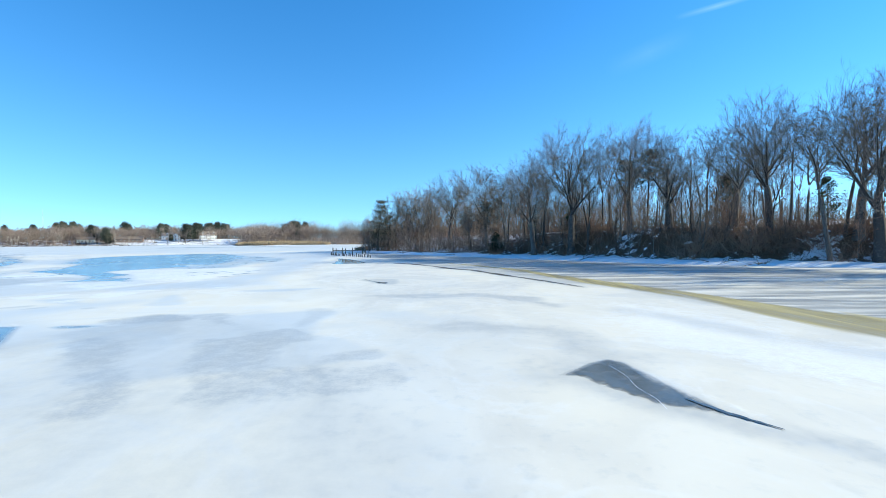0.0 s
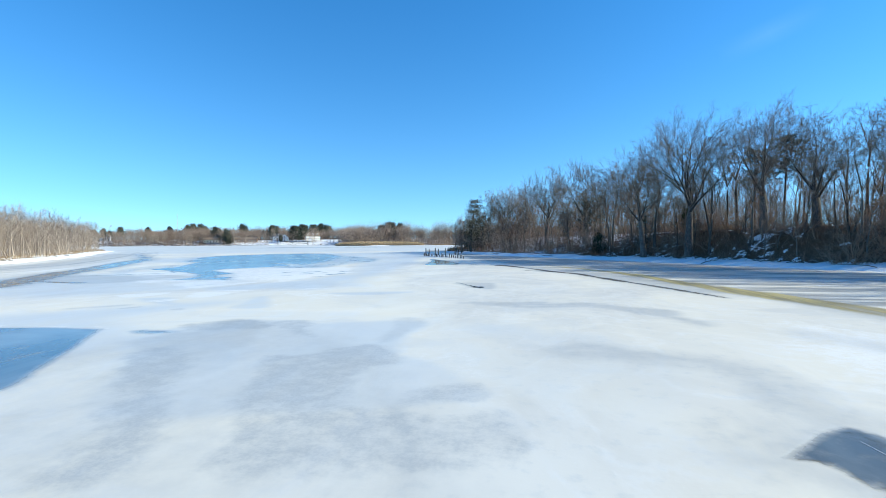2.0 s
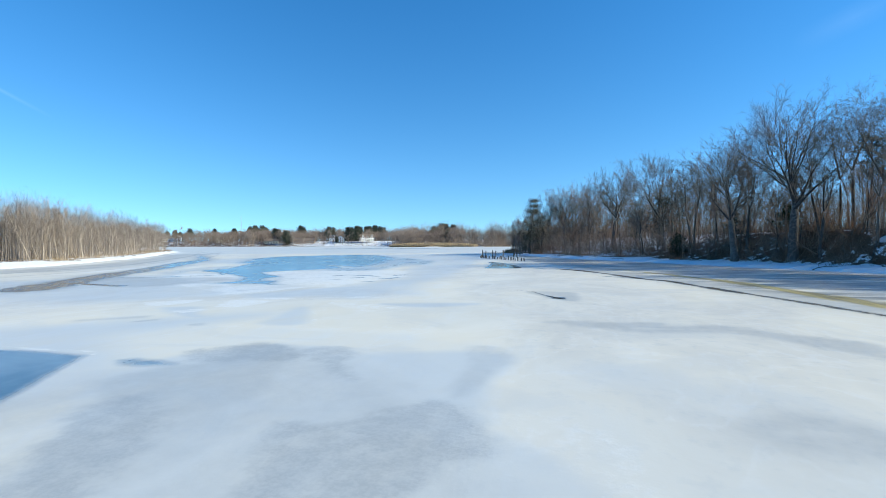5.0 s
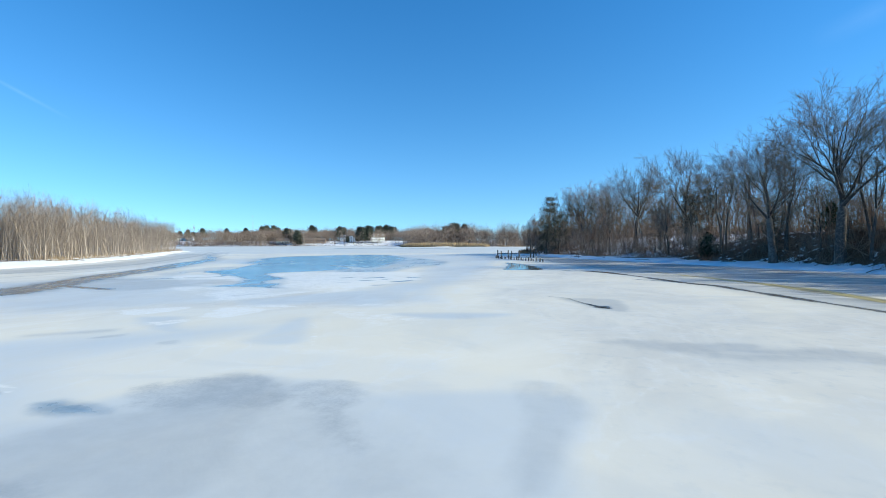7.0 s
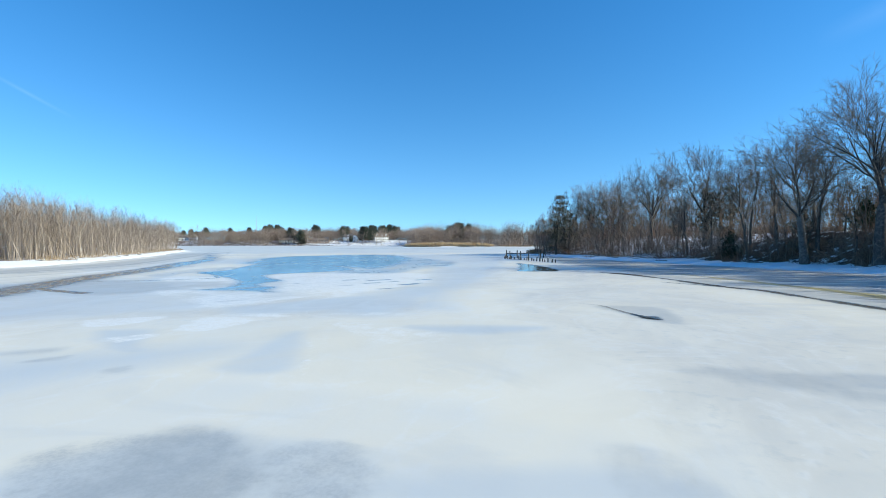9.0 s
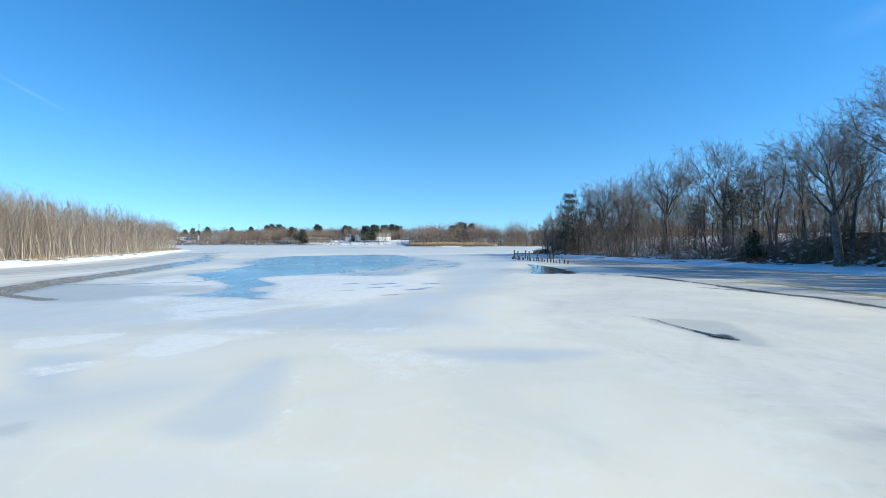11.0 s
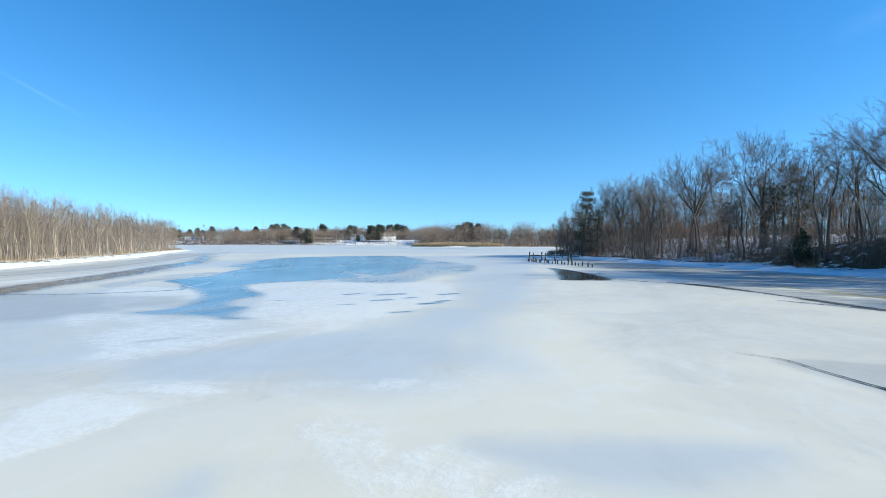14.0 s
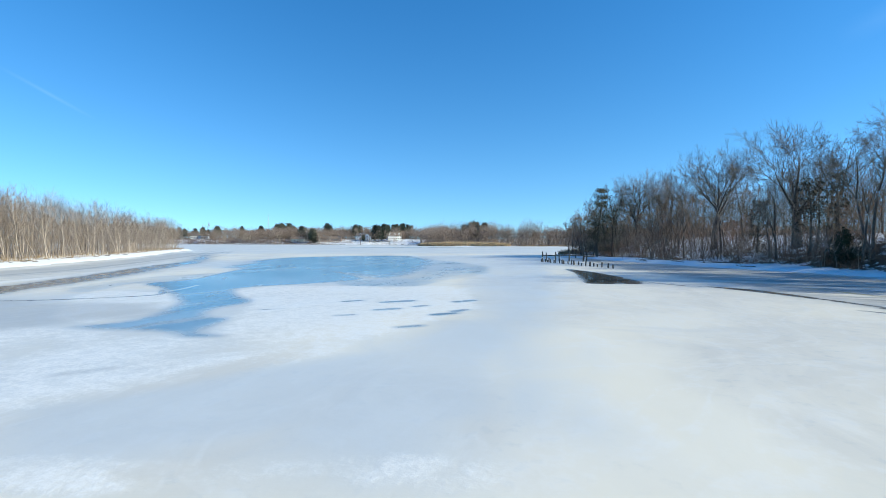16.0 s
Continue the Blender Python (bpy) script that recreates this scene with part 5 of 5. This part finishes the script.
thicket("far_undergrowth", "grey-brown leafless scrub behind the reeds", [beyond(-215 + 330 * rng.random(), 14 + 50 * rng.random()) for _ in range(4500)], 4, 8, 0.07, HAZED_TWIG, 0.5, 6)
wood("far_woods", "dense grey-brown leafless woods behind the reeds", [beyond(-215 + 330 * rng.random(), 14 + 60 * rng.random()) for _ in range(430)] + [beyond(-240 + 60 * rng.random(), 20 + 70 * rng.random()) for _ in range(60)], 9.0, 23.0, 0.38, 190, 0.09, HAZED_TWIG)
thicket("far_scrub", "grey-brown leafless scrub behind the far houses", [beyond(-720 + 530 * rng.random(), 70 + 70 * rng.random()) for _ in range(3200)], 4, 10, 0.16, HAZED_TWIG, 0.5, 6)
thicket("far_hedge", "grey-brown leafless undergrowth between the far houses", [p for p in (beyond(-700 + 350 * rng.random(), 6 + 60 * rng.random()) for _ in range(3500)) if not -512 < p[0] < -458], 2, 7.5, 0.12, HAZED_TWIG, 0.5, 6)
wood("far_crowns", "rounded grey-brown leafless trees between the far houses", [p for p in (beyond(-700 + 390 * rng.random(), 8 + 90 * rng.random()) for _ in range(430)) if not -512 < p[0] < -458] + [beyond(-480 + 250 * rng.random(), 62 + 80 * rng.random()) for _ in range(330)], 10.5, 19.0, 0.42, 140, 0.125, HAZED_TWIG)
wood("far_backwoods", "hazy grey-brown woods behind the far houses", [beyond(-720 + 500 * rng.random(), 130 + 90 * rng.random()) for _ in range(330)] + [beyond(-215 + 400 * rng.random(), 75 + 60 * rng.random()) for _ in range(260)], 10, 17, 0.42, 90, 0.17, HAZED_TWIG)


def reed_bed(name, label, points, low, high, width, material, lean=0.12, taper=None):
    """Dry stalks, each a thin three-sided blade, in one mesh."""
    v, f = [], []
    z = land(points)[0]
    for (x, y), g in zip(points, z):
        h = rng.uniform(low, high)
        if taper:
            h *= 0.45 + 0.55 * math.sqrt(max(0.0, 1 - ((x - taper[0]) / taper[1]) ** 2))
        t = rng.uniform(0, 6.28)
        s = Vector((math.cos(t), math.sin(t), 0)) * width
        r = Vector((-s.y, s.x, 0)) * 0.7
        p = Vector((x, y, g - 0.1))
        q = p + Vector((rng.gauss(0, lean) * h, rng.gauss(0, lean) * h, h))
        i = len(v)
        v.extend([tuple(p + s), tuple(p - s + r), tuple(p - s - r), tuple(q)])
        f.extend([(i, i + 1, i + 3), (i + 1, i + 2, i + 3), (i + 2, i, i + 3)])
    return tagged(new(name, mesh_of(name, v, f, material)), label, "reeds", kind="stuff")


reed_bed("reeds", "tall dry tan reeds along the far marsh edge", [beyond(-158 + 66 * rng.random(), 1 + 13 * rng.random()) for _ in range(11000)], 1.7, 3.7, 0.10, REED, 0.12, (-125, 34))
reed_bed("grass", "short dry grass along the far marsh edge", [beyond(-84 + 110 * rng.random(), 0.5 + 10 * rng.random()) for _ in range(2500)], 0.5, 1.1, 0.1, GRASS)
reed_bed("grass", "dry brown grass at the tip of the point", [inland(0.86 + 0.14 * rng.random(), 0.4 + 3.5 * rng.random()) for _ in range(3500)], 0.4, 1.2, 0.012, GRASS, 0.25)
reed_bed("grass", "dry tan grass at the foot of the grove", [beside(0.25 + 0.75 * rng.random(), 0.3 + 5 * rng.random() ** 2) for _ in range(4500)], 0.25, 0.8, 0.014, GRASS, 0.3)
reed_bed("leaf_litter", "matted brown stems and leaves on the bank", [inland(rng.random(), 3.0 + 9 * rng.random()) for _ in range(9000)], 0.2, 0.7, 0.014, BRUSH, 0.9)


# ---- old pier by the point ----
def pile_mesh(seed, h, r):
    g = random.Random(seed)
    t = Tubes()
    sides = 8
    rows = [(-0.6, r), (0.0, r * 1.02), (h * 0.5, r * 0.97), (h * 0.92, r * 0.95), (h, r * 0.8)]
    v, f = [], []
    for z, q in rows:
        for k in range(sides):
            a = 2 * math.pi * k / sides
            v.append((math.cos(a) * q * g.uniform(0.93, 1.05), math.sin(a) * q * g.uniform(0.93, 1.05), z + (g.uniform(-0.03, 0.03) if z == h else 0)))
    for i in range(len(rows) - 1):
        for k in range(sides):
            j = (k + 1) % sides
            f.append((i * sides + k, i * sides + j, (i + 1) * sides + j, (i + 1) * sides + k))
    f.append(tuple(range((len(rows) - 1) * sides, len(rows) * sides)))
    return mesh_of("piling", v, f, PILE)


def snow_cap(r):
    v, f = [(0, 0, r * 0.55)], []
    for k in range(8):
        a = 2 * math.pi * k / 8
        v.append((math.cos(a) * r, math.sin(a) * r, 0))
        v.append((math.cos(a) * r * 0.7, math.sin(a) * r * 0.7, r * 0.4))
    for k in range(8):
        j = (k + 1) % 8
        f.extend([(1 + 2 * k, 1 + 2 * j, 2 + 2 * j, 2 + 2 * k), (2 + 2 * k, 2 + 2 * j, 0)])
    return mesh_of("snow_cap", v, f, SNOW, True)


pier = thing("old_pier", "weathered grey pier frame of pilings and a rail, frozen in ice", "pier")
PIER = [(-24.6, 102.0, 1.5), (-22.6, 102.2, 1.5), (-20.5, 102.4, 1.5), (-18.4, 102.7, 1.45)]
for i, (x, y, h) in enumerate(PIER):
    for side in (0, 1):
        if side and i == 2:
            continue
        piece("piling", pile_mesh(2 * i + side, h - 0.16 * side, 0.12 - 0.02 * side), pier, m=pose(x + 0.42 * side, y + 1.3 * side, 0, 1.5 * (i - 1), 0.8 * i - 1.5 * side, 0))
for (ax, ay, _), (bx, by, _) in zip(PIER[:-1], PIER[1:]):
    d = math.hypot(bx - ax, by - ay)
    piece("rail", box_mesh("rail", PILE, (-0.05, d + 0.05, 0.11, 0.16, 0.82, 0.98)), pier, m=pose(ax, ay, 0, 0, 0, math.degrees(math.atan2(by - ay, bx - ax))))
piece("rail", box_mesh("rail", PILE, (-0.05, 1.7, 0.11, 0.16, 0.78, 0.90)), pier, "broken end of the rail", pose(-18.35, 102.7, 0, 0, 3, 8))
stub_meshes = [pile_mesh(20 + i, 0.38 + 0.10 * i, 0.085 + 0.012 * (i % 3)) for i in range(4)]
cap_mesh = snow_cap(0.10)
for i in range(24):
    u = (i / 23) ** 1.25
    x, y = -24.4 + 10.8 * u + rng.uniform(-0.12, 0.12), 99.2 - 15.6 * u + rng.uniform(-0.3, 0.3)
    stub = thing("piling_stub", "short rotted grey piling stub standing in ice", "piling", pose(x, y, 0, rng.uniform(-7, 7), rng.uniform(-7, 7), rng.uniform(0, 360)), "row of piling stubs")
    piece("post", stub_meshes[(i * 3) % 4], stub)
    if i % 3 == 1 or i > 19:
        piece("snow_cap", cap_mesh, stub, "white snow cap", pose(0, 0, 0.38 + 0.10 * ((i * 3) % 4) - 0.01))



# ---- fallen wood along the shore ----
def branch_mesh(seed, ln):
    g = random.Random(seed)
    t = Tubes()
    l, q, e = limb(g, Vector((0, 0, 0.05)), Vector((1, 0, 0.12)), ln, 0.05, 5, 0.22, 0.0)
    t.add(l, q, 5)
    for k in range(6):
        i = g.randrange(1, 5)
        m, n, o = limb(g, l[i], (e[i] + rand_dir(g, 0.6)).normalized(), ln * g.uniform(0.15, 0.4), 0.02, 3, 0.25, 0.02)
        t.add(m, n, 4)
    return mesh_of("fallen_branch", t.v, t.f, DEADWOOD)


branches = [branch_mesh(200 + i, 2.2 + 0.5 * i) for i in range(4)]
spots = [inland((i + rng.random()) / 60, rng.choice((rng.uniform(-0.6, 2), rng.uniform(1.5, 4.5)))) for i in range(60)]
for i, ((x, y), z) in enumerate(zip(spots, land(spots)[0])):
    b = tagged(new("fallen_branch", branches[i % 4]), "dark fallen branch lying on snow at the bank's foot", "branch", "fallen branches")
    b.matrix_basis = pose(x, y, max(z, 0.0), 0, rng.uniform(-12, 4), rng.uniform(0, 360))


def rock_mesh(seed):
    g = random.Random(seed)
    bm = bmesh.new()
    bmesh.ops.create_icosphere(bm, subdivisions=2, radius=1.0)
    off = Vector((g.uniform(0, 50), g.uniform(0, 50), 0))
    for p in bm.verts:
        p.co *= 0.7 + 0.6 * noise.noise(p.co * 1.3 + off)
        p.co.z *= 0.6
    me = bpy.data.meshes.new("rock")
    bm.to_mesh(me)
    bm.free()
    me.materials.append(ROCK)
    return me


rocks = [rock_mesh(i) for i in range(4)]
spots = [(*beyond(-600 + 370 * (i + rng.random()) / 80, rng.uniform(-1.5, 1.5)), rng.uniform(0.5, 1.4)) for i in range(80)]
for i, ((x, y, s), z) in enumerate(zip(spots, land([p[:2] for p in spots])[0])):
    r = tagged(new("shore_rock", rocks[i % 4]), "grey rock edging the far shore", "rock", "rocks along the far shore")
    r.matrix_basis = pose(x, y, max(z, 0) + 0.1, 0, 0, rng.uniform(0, 360)) @ Matrix.Diagonal((s * 1.6, s, s, 1))
spots = [(*beside(0.25 + 0.75 * (i + rng.random()) / 40, rng.uniform(-0.4, 1.4)), rng.uniform(0.16, 0.4)) for i in range(40)]
for i, ((x, y, s), z) in enumerate(zip(spots, land([p[:2] for p in spots])[0])):
    r = tagged(new("mud_clump", rocks[i % 4]), "dark frozen mud clump under the saplings", "mud clump", "mud clumps by the grove")
    r.matrix_basis = pose(x, y, max(z, 0) + 0.02, 0, 0, rng.uniform(0, 360)) @ Matrix.Diagonal((s * 2.2, s, s * 0.7, 1))


# ---- houses ----
def house(label, x, y, turn, w, d, h, rise, wall, roof, bays, dormers=0, chimney=True, front_gable=False, floors=2):
    """A gabled house whose long front looks towards -y of its own frame."""
    z = min(ground_z(x, y), ground_z(x - w * 0.3, y), ground_z(x + w * 0.3, y))
    t = thing("house", label, "house", pose(x, y, z - 0.1, 0, 0, turn))
    v = [(-w / 2, -d / 2, 0), (w / 2, -d / 2, 0), (w / 2, d / 2, 0), (-w / 2, d / 2, 0),
         (-w / 2, -d / 2, h), (w / 2, -d / 2, h), (w / 2, d / 2, h), (-w / 2, d / 2, h)]
    if front_gable:
        v += [(0, -d / 2, h + rise), (0, d / 2, h + rise)]
        f = [(0, 1, 5, 8, 4), (1, 2, 6, 5), (2, 3, 7, 9, 6), (3, 0, 4, 7)]
    else:
        v += [(-w / 2, 0, h + rise), (w / 2, 0, h + rise)]
        f = [(0, 1, 5, 4), (1, 2, 6, 9, 5), (2, 3, 7, 6), (3, 0, 4, 8, 7)]
    piece("wall", mesh_of("wall", v, f, wall), t)
    o, k = 0.5, 0.22
    for s in (-1, 1):
        if front_gable:
            a = [(0, -d / 2 - o, h + rise + 0.05), (0, d / 2 + o, h + rise + 0.05), (s * (w / 2 + o), d / 2 + o, h - rise * o / (w / 2) + 0.05), (s * (w / 2 + o), -d / 2 - o, h - rise * o / (w / 2) + 0.05)]
        else:
            a = [(-w / 2 - o, 0, h + rise + 0.05), (w / 2 + o, 0, h + rise + 0.05), (w / 2 + o, s * (d / 2 + o), h - rise * o / (d / 2) + 0.05), (-w / 2 - o, s * (d / 2 + o), h - rise * o / (d / 2) + 0.05)]
        rv = a + [(p[0], p[1], p[2] + k) for p in a]
        piece("roof", mesh_of("roof", rv, [(0, 1, 2, 3), (4, 7, 6, 5), (0, 4, 5, 1), (1, 5, 6, 2), (2, 6, 7, 3), (3, 7, 4, 0)], roof), t)
    front = -d / 2
    frame_me = box_mesh("window", TRIM, (-0.65, -0.5, -0.06, 0, 0, 1.6), (0.5, 0.65, -0.06, 0, 0, 1.6), (-0.5, 0.5, -0.06, 0, 1.46, 1.6), (-0.5, 0.5, -0.1, 0, 0, 0.12), (-0.5, 0.5, -0.05, 0, 0.76, 0.84))
    pane_me = box_mesh("pane", GLASS, (-0.5, 0.5, -0.03, -0.005, 0.12, 1.46))
    for fl in range(floors):
        for b in range(bays):
            wx = -w / 2 + w * (b + 0.5) / bays
            if fl == 0 and b == bays // 2:
                door = piece("door", box_mesh("door", ROOF_BROWN, (-0.5, 0.5, -0.06, 0, 0.1, 2.2)), t, "brown front door", pose(wx, front - 0.005, 0))
                piece("door_frame", box_mesh("door_frame", TRIM, (-0.68, -0.5, -0.1, 0, 0.1, 2.36), (0.5, 0.68, -0.1, 0, 0.1, 2.36), (-0.5, 0.5, -0.1, 0, 2.2, 2.36)), door)
                continue
            win = piece("window", frame_me, t, "white framed window", pose(wx, front - 0.003, 0.9 + 2.9 * fl))
            piece("pane", pane_me, win)
    for b in range(dormers):
        wx = -w / 2 + w * (b + 0.5) / dormers
        dz = h + rise * 0.18
        dv = [(-1, -d / 2 + 0.5, 0), (1, -d / 2 + 0.5, 0), (1, -0.3, 0), (-1, -0.3, 0), (-1, -d / 2 + 0.5, 1.5), (1, -d / 2 + 0.5, 1.5), (1, -0.3, 1.5), (-1, -0.3, 1.5), (0, -d / 2 + 0.5, 2.4), (0, -0.3, 2.4)]
        dm = piece("dormer", mesh_of("dormer", dv, [(0, 1, 5, 8, 4), (1, 2, 6, 5), (3, 0, 4, 7), (2, 3, 7, 9, 6)], wall), t, m=pose(wx, 0, dz))
        rv = [(-1.25, -d / 2 + 0.2, 1.32), (0, -d / 2 + 0.2, 2.46), (1.25, -d / 2 + 0.2, 1.32), (-1.25, -0.2, 1.32), (0, -0.2, 2.46), (1.25, -0.2, 1.32)]
        rv += [(p[0], p[1], p[2] + 0.14) for p in rv]
        piece("dormer_roof", mesh_of("dormer_roof", rv, [(0, 3, 4, 1), (1, 4, 5, 2), (6, 7, 10, 9), (7, 8, 11, 10), (0, 1, 7, 6), (1, 2, 8, 7), (3, 9, 10, 4), (4, 10, 11, 5), (0, 6, 9, 3), (2, 5, 11, 8)], roof), dm)
        piece("pane", box_mesh("pane", GLASS, (-0.5, 0.5, -d / 2 + 0.46, -d / 2 + 0.495, 0.15, 1.4)), dm)
    if chimney:
        piece("chimney", box_mesh("chimney", WALL_BRICK, (-0.45, 0.45, -0.35, 0.35, h - 0.5, h + rise + 1.4), (-0.55, 0.55, -0.45, 0.45, h + rise + 1.4, h + rise + 1.6)), t, "red brick chimney", pose(w * 0.33, 0.6, 0))
    return t


house("large white house with three dormers and brown roof", -267, 528, 40, 16, 9, 5.2, 3.6, WALL_WHITE, ROOF_BROWN, 7, 3)
house("white gabled house with dark roof near the shore", -293, 512, 24, 8, 10, 4.6, 3.0, WALL_WHITE, ROOF_DARK, 3, 0, True, True)
house("white cottage with grey roof behind pines", -309, 524, 18, 11, 8, 4.2, 3.0, WALL_WHITE, ROOF_DARK, 3, 1, True, False, 1)
house("low brown brick house with brown roof", -330, 492, 24, 24, 9, 3.4, 2.4, WALL_BRICK, ROOF_BROWN, 7, 0, True, False, 1)
house("white gabled house with brown roof on the far bank", -493, 465, 40, 9, 10, 5.6, 3.4, WALL_WHITE, ROOF_BROWN, 3, 0, True, True)
house("small cream house with dark roof", -432, 470, 36, 8, 8, 4.8, 3.0, WALL_CREAM, ROOF_DARK, 3, 0, False, True)
house("white house with grey roof among bare trees", -509, 467, 42, 13, 8, 4.0, 2.6, WALL_WHITE, ROOF_DARK, 4, 0, True, False, 1)
house("long tan house with brown roof among trees", -365, 478, 28, 15, 8, 3.4, 2.4, WALL_CREAM, ROOF_BROWN, 5, 0, True, False, 1)
house("white gabled house half hidden behind the bank trees", 13, 162, 15, 6, 8, 5.0, 2.0, WALL_WHITE, ROOF_DARK, 3, 0, False, True)

# a slim lattice mast far behind the houses
mast = thing("radio_mast", "slim grey lattice mast rising above far trees", "mast", pose(-461, 539, ground_z(-461, 539)))
legs = Tubes()
piece_height = 36.0
for k in range(3):
    a = 2.094 * k
    one = Tubes()
    one.add([Vector((math.cos(a) * 0.9, math.sin(a) * 0.9, -0.3)), Vector((math.cos(a) * 0.5, math.sin(a) * 0.5, piece_height * 0.6)), Vector((math.cos(a) * 0.2, math.sin(a) * 0.2, piece_height))], [0.09, 0.08, 0.05], 5)
    piece("leg", mesh_of("leg", one.v, one.f, STEEL), mast)
for i in range(17):
    z = 2 * i + 1.0
    r = 0.9 - 0.7 * z / piece_height
    for k in range(3):
        a, b = 2.094 * k, 2.094 * (k + 1)
        legs.add([Vector((math.cos(a) * r, math.sin(a) * r, z)), Vector((math.cos(b) * r, math.sin(b) * r, z + 1.6))], [0.05, 0.04], 3)
piece("bracing", mesh_of("bracing", legs.v, legs.f, STEEL), mast)
